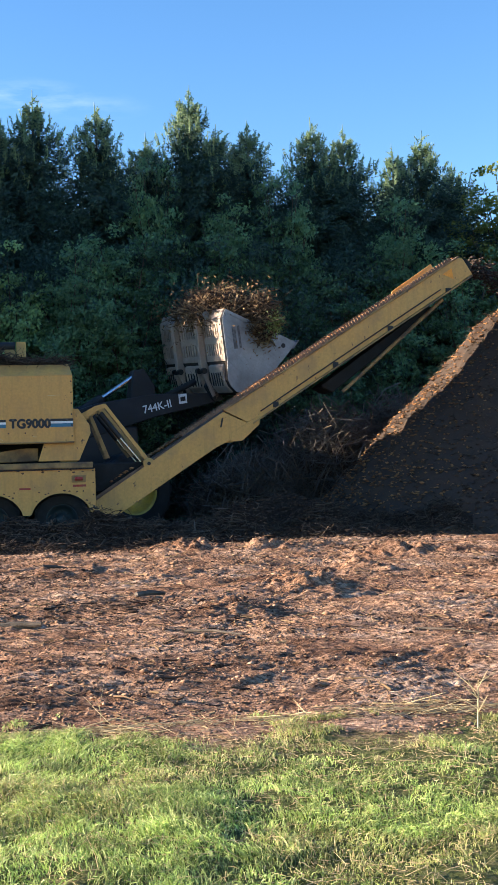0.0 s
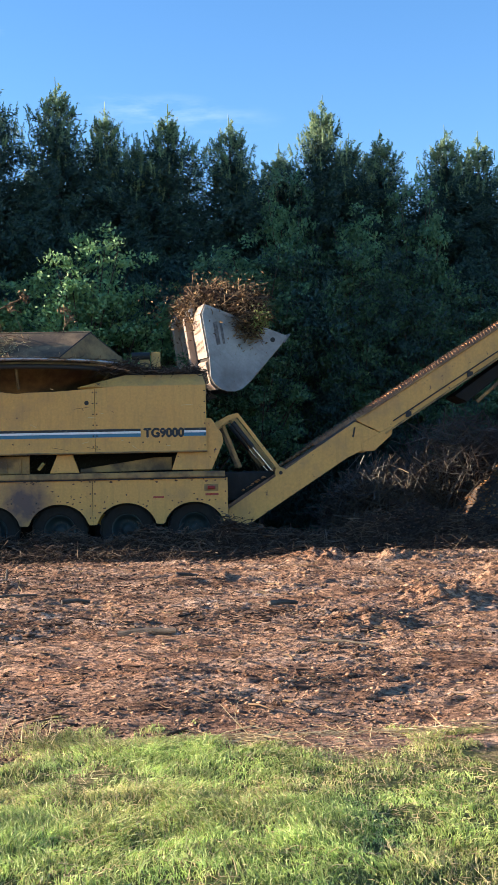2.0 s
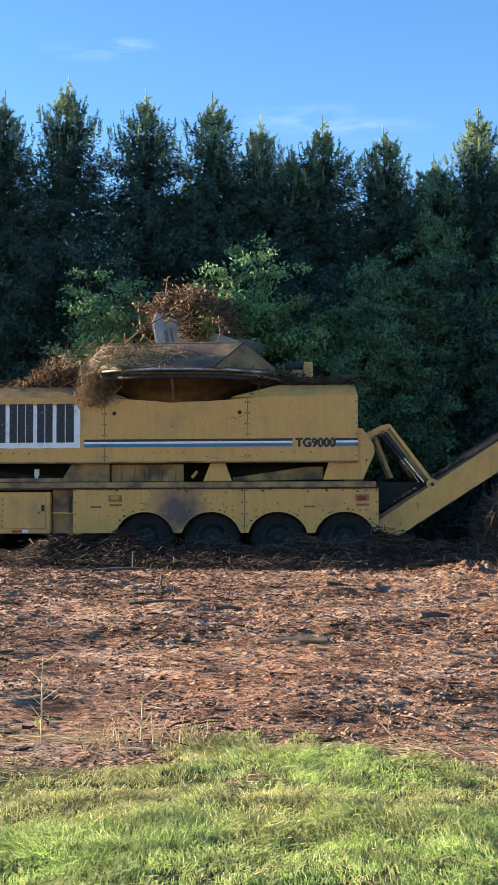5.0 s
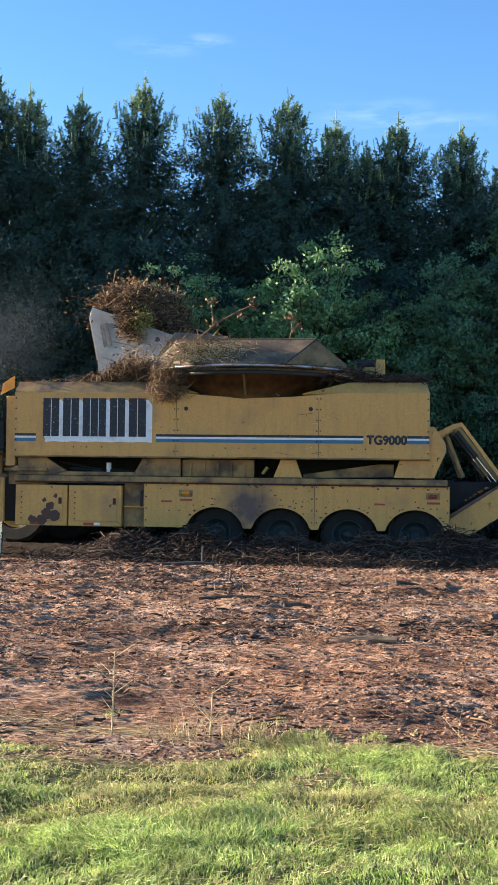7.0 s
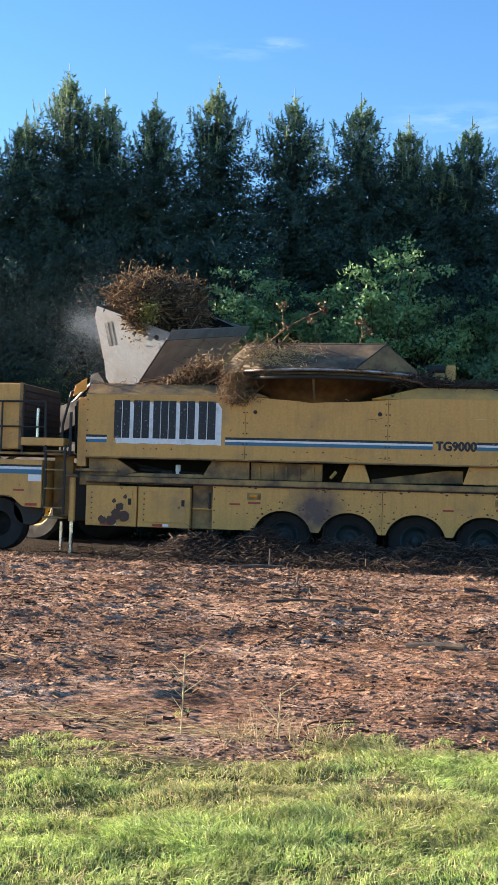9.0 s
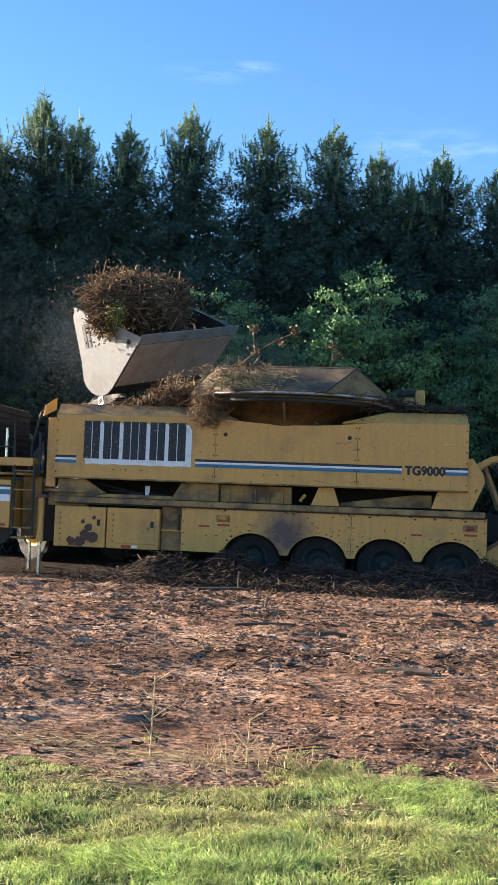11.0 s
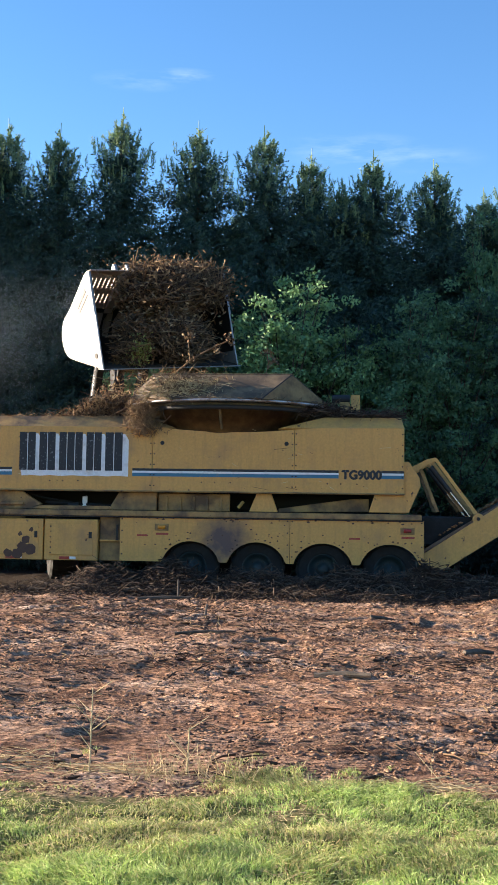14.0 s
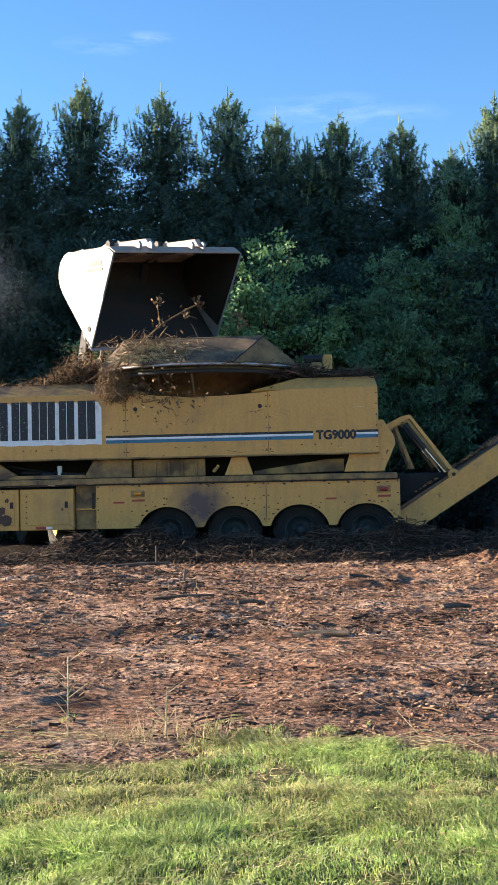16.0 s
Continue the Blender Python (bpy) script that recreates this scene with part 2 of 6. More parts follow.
    col = mix(nt, ramp(nt, field, [(0, (0, 0, 0)), (1, (1, 1, 1))]), col, (0.10, 0.14, 0.04))
    nt.links.new(col, b.inputs["Base Color"])
    b.inputs["Roughness"].default_value = 0.95
    b.inputs["Specular IOR Level"].default_value = 0.1
    h = math_node(nt, "MULTIPLY_ADD", crease, 2.2, math_node(nt, "MULTIPLY_ADD", grain, 0.4, math_node(nt, "MULTIPLY_ADD", fleck, 1.4, fine)))
    bump(nt, b, h, 1.0, 0.07)
    return m


SOIL = ground_material()


def skirt_material():
    """The yellow paint of the wheel skirts, with the scorch mark between the first two wheels."""
    m = YELLOW.copy()
    m.name = "yellow_paint_scorched"
    nt = m.node_tree
    b = nt.nodes["Principled BSDF"]
    old = b.inputs["Base Color"].links[0].from_socket
    v = coords(nt)
    d = nt.nodes.new("ShaderNodeVectorMath")
    d.operation = "DISTANCE"
    nt.links.new(v, d.inputs[0])
    d.inputs[1].default_value = (-0.80, 0, 0.98)
    k = math_node(nt, "MULTIPLY_ADD", noise_node(nt, 5.0, 4, 0.6, v), 0.55, d.outputs["Value"])
    fac = ramp(nt, k, [(0.44, (0.95, 0.95, 0.95)), (0.92, (0, 0, 0))])
    nt.links.new(mix(nt, fac, old, (0.075, 0.05, 0.055)), b.inputs["Base Color"])
    return m


SKIRT = skirt_material()


def wisps():
    """Thin high cloud streaks in the sky."""
    nt = world.node_tree
    v = nt.nodes.new("ShaderNodeTexCoord").outputs["Generated"]
    col = rich.outputs[0]
    stretch = nt.nodes.new("ShaderNodeMapping")
    stretch.inputs["Scale"].default_value = (9, 9, 42)
    nt.links.new(v, stretch.inputs["Vector"])
    streak = noise_node(nt, 2.2, 4, 0.6, stretch.outputs[0])
    for place, size, dense in WISPS:
        off = nt.nodes.new("ShaderNodeVectorMath")
        off.operation = "SUBTRACT"
        nt.links.new(v, off.inputs[0])
        off.inputs[1].default_value = place
        flat = nt.nodes.new("ShaderNodeVectorMath")
        flat.operation = "MULTIPLY"
        nt.links.new(off.outputs[0], flat.inputs[0])
        flat.inputs[1].default_value = (1, 1, 4.5)
        ln = nt.nodes.new("ShaderNodeVectorMath")
        ln.operation = "LENGTH"
        nt.links.new(flat.outputs[0], ln.inputs[0])
        near = math_node(nt, "MULTIPLY_ADD", ln.outputs["Value"], -1.0 / size, 1.0)
        k = math_node(nt, "MULTIPLY", math_node(nt, "MAXIMUM", near, 0.0), ramp(nt, streak, [(0.42, (0, 0, 0)), (0.7, (1, 1, 1))]))
        col = mix(nt, math_node(nt, "MULTIPLY", k, dense), col, (5.0, 5.6, 6.4))
    nt.links.new(col, nt.nodes["Background"].inputs["Color"])


WISPS = [((-0.1594, 0.9214, 0.3544), 0.028, 0.24), ((-0.1969, 0.9162, 0.3490), 0.04, 0.15), ((-0.0286, 0.9533, 0.3006), 0.07, 0.18), ((0.026, 0.9555, 0.2938), 0.06, 0.12)]
wisps()


# ---- mesh tools ----
def thing(name, label, category, group="", kind="", at=(0, 0, 0)):
    ob = new(name)
    ob.location = at
    return tagged(ob, label, category, group, kind)


def mesh_of(name, verts, faces, mat, smooth=False):
    me = bpy.data.meshes.new(name)
    verts, faces = np.asarray(verts, np.float32), np.asarray(faces, np.int32)
    k = faces.shape[1]
    me.vertices.add(len(verts))
    me.vertices.foreach_set("co", verts.ravel())
    me.loops.add(faces.size)
    me.loops.foreach_set("vertex_index", faces.ravel())
    me.polygons.add(len(faces))
    me.polygons.foreach_set("loop_start", np.arange(0, faces.size, k, dtype=np.int32))
    if smooth:
        me.polygons.foreach_set("use_smooth", np.ones(len(faces), bool))
    me.update(calc_edges=True)
    me.materials.append(mat)
    return me


def part(name, bm, mat, parent=None, label="", smooth=False):
    """A bmesh, or a mesh, as one object under a thing or a part."""
    if isinstance(bm, bmesh.types.BMesh):
        me = bpy.data.meshes.new(name)
        bmesh.ops.recalc_face_normals(bm, faces=bm.faces)
        if smooth:
            for f in bm.faces:
                f.smooth = True
        bm.to_mesh(me)
        bm.free()
        me.materials.append(mat)
    else:
        me = bm
    ob = new(name, me)
    ob.parent = parent
    return tagged(ob, label)


def bevelled(bm, width, seg=1):
    if width:
        sharp = [e for e in bm.edges if len(e.link_faces) == 2 and e.calc_face_angle(0) > 0.5]
        bmesh.ops.bevel(bm, geom=sharp, offset=width, segments=seg, affect="EDGES", clamp_overlap=True)
    return bm


def box(x0, x1, y0, y1, z0, z1, bevel=0.012, bm=None):
    own = bmesh.new()
    bmesh.ops.create_cube(own, size=1, matrix=Matrix.LocRotScale(((x0 + x1) / 2, (y0 + y1) / 2, (z0 + z1) / 2), None, (x1 - x0, y1 - y0, z1 - z0)))
    bevelled(own, bevel)
    return merged(own, bm)


def merged(own, bm):
    if bm is None:
        return own
    me = bpy.data.meshes.new("tmp")
    own.to_mesh(me)
    own.free()
    bm.from_mesh(me)
    bpy.data.meshes.remove(me)
    return bm


def prism(pts, y0, y1, bevel=0.008, bm=None):
    """A polygon in x and z, drawn out along y."""
    own = bmesh.new()
    a = [own.verts.new((x, y0, z)) for x, z in pts]
    c = [own.verts.new((x, y1, z)) for x, z in pts]
    own.faces.new(a)
    own.faces.new(c[::-1])
    for i in range(len(pts)):
        j = (i + 1) % len(pts)
        own.faces.new((a[j], a[i], c[i], c[j]))
    bmesh.ops.recalc_face_normals(own, faces=own.faces)
    bevelled(own, bevel)
    return merged(own, bm)


def rod(p, q, r, bm=None, seg=10, r2=None, bevel=0.0):
    own = bmesh.new()
    p, q = Vector(p), Vector(q)
    m = Matrix.Translation((p + q) / 2) @ (q - p).to_track_quat("Z", "Y").to_matrix().to_4x4()
    bmesh.ops.create_cone(own, cap_ends=True, segments=seg, radius1=r, radius2=r if r2 is None else r2, depth=(q - p).length, matrix=m)
    bevelled(own, bevel)
    return merged(own, bm)


def lathe(profile, axis_at, seg=32, bm=None):
    """(radius, offset along y) turned round an axis along y."""
    own = bmesh.new()
    rings = []
    for r, y in profile:
        rings.append([own.verts.new((axis_at[0] + r * math.cos(2 * math.pi * i / seg), axis_at[1] + y,
                                     axis_at[2] + r * math.sin(2 * math.pi * i / seg))) for i in range(seg)])
    for a, c in zip(rings, rings[1:]):
        for i in range(seg):
            j = (i + 1) % seg
            own.faces.new((a[i], a[j], c[j], c[i]))
    bmesh.ops.recalc_face_normals(own, faces=own.faces)
    return merged(own, bm)


def lettering(text, size, mat, parent, at, turn=(90, 0, 0), name="lettering", bold=0.0, wide=1.0):
    cu = bpy.data.curves.new("text", "FONT")
    cu.body, cu.size, cu.extrude = text, size, 0.002
    tmp = new("text", cu)
    bpy.context.view_layer.update()
    me = bpy.data.meshes.new_from_object(tmp.evaluated_get(bpy.context.evaluated_depsgraph_get()))
    bpy.data.objects.remove(tmp)
    me.materials.clear()
    me.materials.append(mat)
    me.transform(Matrix.Diagonal((wide, 1, 1, 1)))
    if bold:
        own = bmesh.new()
        for i, (dx, dy) in enumerate(((0, 0), (bold, 0), (-bold, 0), (0, bold), (0, -bold))):
            k = me.copy()
            k.transform(Matrix.Translation((dx, dy, 0.0004 * i)))
            own.from_mesh(k)
            bpy.data.meshes.remove(k)
        own.to_mesh(me)
        own.free()
    ob = new(name, me)
    ob.parent = parent
    ob.matrix_basis = pose(*at, *turn)
    return ob


rng = np.random.default_rng(7)


def unit(v):
    return v / np.maximum(np.linalg.norm(v, axis=-1, keepdims=True), 1e-9)


def sticks(p, d, r, bend=0.15):
    """Thin bent three-sided sticks: starts p, ways d (with length), radii r. Gives vertices and faces."""
    n = len(p)
    side = unit(np.cross(d, rng.normal(size=(n, 3))))
    up = unit(np.cross(d, side))
    length = np.linalg.norm(d, axis=1)[:, None]
    centres = [p, p + d * 0.5 + side * length * rng.normal(0, bend, (n, 1)), p + d]
    rows = []
    for c, k in zip(centres, (1.0, 0.8, 0.45)):
        for a in (0, 2.094, 4.189):
            rows.append(c + (side * math.cos(a) + up * math.sin(a)) * r[:, None] * k)
    verts = np.stack(rows, 1).reshape(-1, 3)
    pat = [(s * 3 + i, s * 3 + (i + 1) % 3, s * 3 + 3 + (i + 1) % 3, s * 3 + 3 + i) for s in (0, 1) for i in range(3)]
    faces = (np.arange(n)[:, None, None] * 9 + np.array(pat)[None]).reshape(-1, 4)
    return verts, faces


def leaves(c, u, w):
    """Pointed leaf quads: centres c, half-length vectors u, half-width vectors w."""
    verts = np.stack([c - u, c + w, c + u, c - w], 1).reshape(-1, 3)
    faces = np.arange(len(c) * 4).reshape(-1, 4)
    return verts, faces


def lumps(c, r):
    """Small uneven six-cornered lumps."""
    n = len(c)
    base = np.array([(1, 0, 0), (0, 1, 0), (-1, 0, 0), (0, -1, 0), (0, 0, 1), (0, 0, -1)], float)
    k = rng.uniform(0.55, 1.3, (n, 6, 1)) * base[None]
    a = rng.uniform(0, 6.28, n)
    x = k[..., 0] * np.cos(a)[:, None] - k[..., 1] * np.sin(a)[:, None]
    y = k[..., 0] * np.sin(a)[:, None] + k[..., 1] * np.cos(a)[:, None]
    stretch = rng.uniform(0.6, 1.5, (n, 1))
    verts = np.stack([x * stretch, y, k[..., 2] * 0.5], -1) * r[:, None, None] + c[:, None]
    f = np.array([(0, 1, 4), (1, 2, 4), (2, 3, 4), (3, 0, 4), (1, 0, 5), (2, 1, 5), (3, 2, 5), (0, 3, 5)])
    return verts.reshape(-1, 3), (np.arange(n)[:, None, None] * 6 + f[None]).reshape(-1, 3)


def joined(*pairs):
    vs, fs, o = [], [], 0
    for v, f in pairs:
        vs.append(v)
        fs.append(f + o)
        o += len(v)
    return np.concatenate(vs), np.concatenate(fs)


def vnoise(x, y, seed=0):
    """Smooth value noise in the plane, -1 to 1."""
    xi, yi = np.floor(x).astype(np.int64), np.floor(y).astype(np.int64)
    fx, fy = x - xi, y - yi
    fx, fy = fx * fx * (3 - 2 * fx), fy * fy * (3 - 2 * fy)

    def h(a, c):
        k = (a * 374761393 + c * 668265263 + seed * 974711) & 0xFFFFFFFF
        k = ((k ^ (k >> 13)) * 1274126177) & 0xFFFFFFFF
        return ((k ^ (k >> 16)) & 0xFFFF) / 32767.5 - 1

    top = h(xi, yi) * (1 - fx) + h(xi + 1, yi) * fx
    low = h(xi, yi + 1) * (1 - fx) + h(xi + 1, yi + 1) * fx
    return top * (1 - fy) + low * fy


def fbm(x, y, seed=0, octaves=4):
    return sum(vnoise(x * 2.03 ** k, y * 2.03 ** k, seed + k) * 0.5 ** k for k in range(octaves))


# ---- ground ----
def bell(v, c, s):
    return np.exp(-((v - c) / s) ** 2)


def grass_line(x):
    return -16.2 - 0.30 * bell(x, 0.95, 0.35) + 0.28 * np.sin(x * 1.3 + 0.5) + 0.28 * vnoise(x * 1.7, x * 0 + 3, 5) + 0.24 * vnoise(x * 4.3, x * 0 + 9, 6)


TRACKS = [(-1.4, -13.0, 0.30, 0.5, 0.13), (2.35, -14.4, 0.42, 0.9, 0.13), (3.6, -13.2, 0.4, 1.1, 0.13), (4.6, -14.9, 0.4, 0.8, 0.12), (1.1, -10.5, 0.45, 1.2, 0.15)]
MOUNDS = [(2.75, -0.75, 0.30, 0.45, 0.22), (4.3, -2.4, 0.55, 0.5, 0.16), (5.6, -3.0, 0.4, 0.5, 0.14), (3.75, -11.2, 0.35, 0.6, 0.06), (4.9, -9.4, 0.4, 0.6, 0.11),
          (-0.35, -6.3, 0.5, 0.6, 0.05), (1.7, -12.0, 0.5, 0.18, 0.05), (7.2, -4.6, 0.6, 0.5, 0.16), (0.9, -9.0, 0.8, 0.5, 0.04), (6.0, -7.4, 0.5, 0.6, 0.10),
          (-4.2, -7.0, 0.6, 0.5, 0.08), (2.4, -6.2, 0.6, 0.5, 0.08)]


def ground_z(x, y):
    near = np.clip((y + 60) / 20, 0, 1) * np.clip((40 - np.abs(x)) / 15, 0, 1) * np.clip((14 - y) / 5, 0, 1)
    dirt = 1 / (1 + np.exp(-(y - grass_line(x)) * 5))
    z = 0.05 * fbm(x * 0.45, y * 0.45, 11, 3)
    furrow = fbm(x * 1.6 + 0.6 * y, y * 2.6, 21, 4)
    worked = np.clip(vnoise(x * 0.55, y * 0.8, 41) + 0.5 * vnoise(x * 1.7, y * 1.7, 42) + 0.35, 0, 1)
    rough = np.maximum(fbm(x * 7.5, y * 13, 31, 4), -0.3) * (0.02 + worked)
    crumb = fbm(x * 13, y * 9, 33, 2) * (0.15 + worked)
    ridge = (1 - np.abs(fbm(x * 2.6 + 0.8 * y, y * 7.5, 25, 4))) ** 4
    sel = 1 / (1 + np.exp(-14 * vnoise(x * 0.45 + 7, y * 0.6, 38)))
    ua, va, ub, vb = 0.75 * x - 0.66 * y, 0.75 * y + 0.66 * x, 0.75 * x + 0.66 * y, 0.75 * y - 0.66 * x
    dash_a = np.clip(fbm(ua * 2.4, va * 8.0, 35, 2) - 0.12, 0, 0.4)
    dash_b = np.clip(fbm(ub * 2.4, vb * 8.0, 37, 2) - 0.12, 0, 0.4)
    dash = (sel * dash_a + (1 - sel) * dash_b) * np.clip(1.3 * vnoise(x * 0.7, y * 0.7, 36) + 0.55, 0, 1)
    wob = 0.7 * vnoise(x * 3.0, y * 2.5, 39)
    lug_a, lug_b = np.sin(2 * math.pi * (5.0 * va + wob)), np.sin(2 * math.pi * (5.0 * vb + wob))
    lug = np.maximum(0, sel * lug_a + (1 - sel) * lug_b) ** 1.5 * (0.6 + 0.6 * vnoise(x * 5, y * 5, 45))
    lug *= np.clip(1.9 * vnoise(x * 0.8 + 3, y * 0.9, 44) + 0.2, 0, 1)
    calm = 0.5 + 0.5 * np.clip((y + 15.2) / 4, 0, 1)
    z += dirt * calm * (0.035 * lug + 0.020 * furrow + 0.013 * rough + 0.008 * crumb + 0.020 * ridge + 0.052 * dash) + (1 - dirt) * 0.02 * fbm(x * 3, y * 3, 51, 3)
    for mx, my, sx, sy, h in MOUNDS:
        z += h * bell(x, mx, sx) * bell(y, my, sy) * (0.7 + 0.9 * fbm(x * 5, y * 7, 61, 4))
    for tx, ty, sx, sy, gap in TRACKS:
        inside = (np.abs(x - tx) < sx) & (np.abs(y - ty) < sy)
        z += inside * (-0.003 + 0.012 * np.sign(np.sin((y - ty + 0.25 * np.abs(x - tx)) * 2 * math.pi / gap)))
    berm = bell(y, -0.75, 0.55) * np.clip((x + 4.2) / 1.2, 0, 1)
    z += berm * (0.38 + 0.18 * fbm(x * 1.3, y * 1.3, 71, 3) + 0.08 * rough)
    z += 0.75 * bell(x, 6.3, 0.95) * bell(y, 0.1, 0.8) * (1 + 0.12 * fbm(x * 3, y * 3, 81, 3))
    return z * near


def axis_steps(lo, hi, fine, outer):
    return np.concatenate([-outer[::-1] + lo, fine, outer + hi])


fx = np.arange(-6.5, 11.51, 0.034)
fy, y = [], -19.0
while y < 2.0:
    fy.append(y)
    y += 0.019 + 0.0021 * (y + 19)
outer = np.array([0.3, 0.8, 1.6, 3, 5, 8, 12, 20, 40, 90, 200, 500, 1200, 3000.0])
gx, gy = axis_steps(-6.5, 11.5, fx, outer), axis_steps(-19, fy[-1], np.array(fy), outer)
GX, GY = np.meshgrid(gx, gy)
nx, ny = len(gx), len(gy)
idx = np.arange(nx * ny).reshape(ny, nx)
quads = np.stack([idx[:-1, :-1], idx[:-1, 1:], idx[1:, 1:], idx[1:, :-1]], -1).reshape(-1, 4)
ground = new("ground", mesh_of("ground", np.stack([GX, GY, ground_z(GX, GY)], -1).reshape(-1, 3), quads, SOIL, True))
tagged(ground, "churned reddish-brown soil with wheel ruts and mown grass edge", "ground", kind="structure")


def scatter(n, x0, x1, y0, y1, lift=0.0):
    x, y = rng.uniform(x0, x1, n), rng.uniform(y0, y1, n)
    return np.stack([x, y, ground_z(x, y) + lift], -1)


def stuff(name, label, category, pair, mat, smooth=False):
    ob = new(name, mesh_of(name, *pair, mat, smooth))
    return tagged(ob, label, category, kind="stuff")


# ---- trees ----
def spruce_meshes(seed, height, sparse=False):
    """Trunk and crown of one spruce of that height: whorls of drooping boughs hung with needle sprays."""
    r = np.random.default_rng(seed)
    C, U, Wd, twig_p, twig_d, inner = [], [], [], [], [], []
    z = 0.4
    while z < height - 0.3:
        left = height - z
        reach = 0.03 + 2.3 * min(1.0, left / 4.9) * r.uniform(0.7, 1.3)
        lift = max(-0.14, 0.5 - 0.17 * left)
        count = int(6 + 5 * min(1, left / 3))
        for a in r.uniform(0, 6.283) + np.arange(count) * 6.283 / count + r.normal(0, 0.3, count):
            ln = reach * r.uniform(0.7, 1.15)
            rise = lift
            way = np.array([math.cos(a), math.sin(a), 0])
            n = int(6 + 130 * min(1, ln / 1.7) * min(1, 0.35 + 0.25 * left))
            s = r.uniform(0.02, 1, n) ** 0.48
            c = way[None] * (s * ln)[:, None] + np.array([0, 0, z])[None]
            c[:, 2] += rise * s * ln - min(0.3, 0.1 * left) * r.uniform(0, 1, n) * s
            c += r.normal(0, 0.03 + 0.05 * ln, (n, 3))
            hang = np.stack([r.normal(0, 0.4, n) + way[0] * 0.6, r.normal(0, 0.4, n) + way[1] * 0.6, lift * 1.1 - 0.42 + r.normal(0, 0.4, n)], -1)
            u = unit(hang) * r.uniform(0.035, 0.085, (n, 1)) * (0.8 if left < 2.5 else 1.0)
            C.append(c)
            U.append(u)
            Wd.append(unit(np.cross(u, r.normal(size=(n, 3)))) * r.uniform(0.010, 0.021, (n, 1)))
            if left > 0.9:
                k = int(4 + 34 * min(1, ln / 1.7))
                q = way[None] * (r.uniform(0.03, 0.72, k) * ln)[:, None] + np.array([0, 0, z]) + r.normal(0, 0.07, (k, 3))
                q[:, 2] += rise * 0.4 * ln - 0.12
                inner.append(q)
            if left < 2.1:
                for k in r.uniform(0.35, 1.15, 4 if left < 1.4 else 2):
                    twig_p.append(way * ln * k + np.array([0, 0, z + ln * lift * k]))
                    twig_d.append(way * r.uniform(0.0, 0.12) + np.array([0, 0, r.uniform(0.16, 0.42) * min(1.0, 0.5 + 0.4 * left)]))
        z += 0.15 + 0.05 * min(1, left / 4)
    c, u, w = np.concatenate(C), np.concatenate(U), np.concatenate(Wd)
    ic = np.concatenate(inner)
    iu = unit(r.normal(size=ic.shape) * np.array([1, 1, 0.5]) + np.array([0, 0, -0.8])) * r.uniform(0.07, 0.13, (len(ic), 1))
    iw = unit(np.cross(iu, r.normal(size=ic.shape))) * r.uniform(0.022, 0.040, (len(ic), 1))
    c, u, w = np.concatenate([c, ic]), np.concatenate([u, iu]), np.concatenate([w, iw])
    crown = mesh_of("crown", *leaves(c, u, w), SPRUCE)
    if sparse:
        k = r.integers(0, len(c), len(c) // 4)
        crown = mesh_of("crown", *leaves(c[k], u[k] * 2.2, w[k] * 3.2), SPRUCE)
    for k in range(16):
        twig_p.append(np.array([r.normal(0, 0.03), r.normal(0, 0.03), height - 0.75 + 0.055 * k]))
        twig_d.append(np.array([r.normal(0, 0.09), r.normal(0, 0.09), 0.14]))
    tp, td = np.array(twig_p), np.array(twig_d)
    m = len(tp) * 18
    s = r.uniform(-0.1, 0.9, m)
    k = r.integers(0, len(tp), m)
    cc = tp[k] + td[k] * s[:, None] + r.normal(0, 0.02, (m, 3))
    uu = unit(td[k] + r.normal(0, 0.3, (m, 3))) * r.uniform(0.02, 0.06, (m, 1))
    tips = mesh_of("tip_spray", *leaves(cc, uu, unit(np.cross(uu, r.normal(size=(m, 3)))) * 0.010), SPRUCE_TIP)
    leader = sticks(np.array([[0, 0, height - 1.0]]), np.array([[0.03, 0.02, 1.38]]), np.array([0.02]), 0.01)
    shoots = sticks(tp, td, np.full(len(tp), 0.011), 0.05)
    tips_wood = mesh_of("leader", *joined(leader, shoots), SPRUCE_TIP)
    bm = rod((0, 0, -0.2), (0, 0, height - 0.6), 0.2, None, 9, 0.02)
    trunk = bpy.data.meshes.new("trunk")
    bm.to_mesh(trunk)
    bm.free()
    trunk.materials.append(BARK)
    return trunk, crown, tips, tips_wood


def tree_from(meshes, names, label, group, m, name="spruce"):
    t = thing(name, label, "tree", group)
    for me, n in zip(meshes, names):
        p = part(n, me, None, t)
        if n in ("tip_spray", "leader", "limbwork"):
            tagged(p, kind="stuff")
    t.matrix_basis = m
    return t


SPRUCES = [spruce_meshes(s, 11.5) for s in (3, 14, 25, 36)]
BACK_ROW = [spruce_meshes(s, 11.5, True) for s in (51, 52)]
ROW = [(-12.6, 10.2, 12.2), (-10.9, 10.1, 11.8), (-9.55, 10.0, 13.0), (-8.6, 10.4, 12.4), (-7.0, 10.0, 12.1), (-5.2, 10.0, 12.5), (-3.0, 10.0, 12.1), (-1.15, 10.0, 11.9),
       (0.1, 10.5, 11.4), (0.95, 10.2, 10.5), (1.82, 10.0, 11.2), (3.5, 10.0, 10.9), (4.85, 10.3, 10.2), (6.0, 10.0, 11.4), (6.75, 10.4, 10.5), (7.6, 10.0, 10.5),
       (9.4, 10.0, 10.6), (10.35, 10.3, 10.5), (12.5, 10.0, 10.3), (13.6, 10.6, 9.6), (15.9, 10.2, 9.8), (17.6, 10.4, 9.4)]
NAMES = ("trunk", "crown", "tip_spray", "leader")
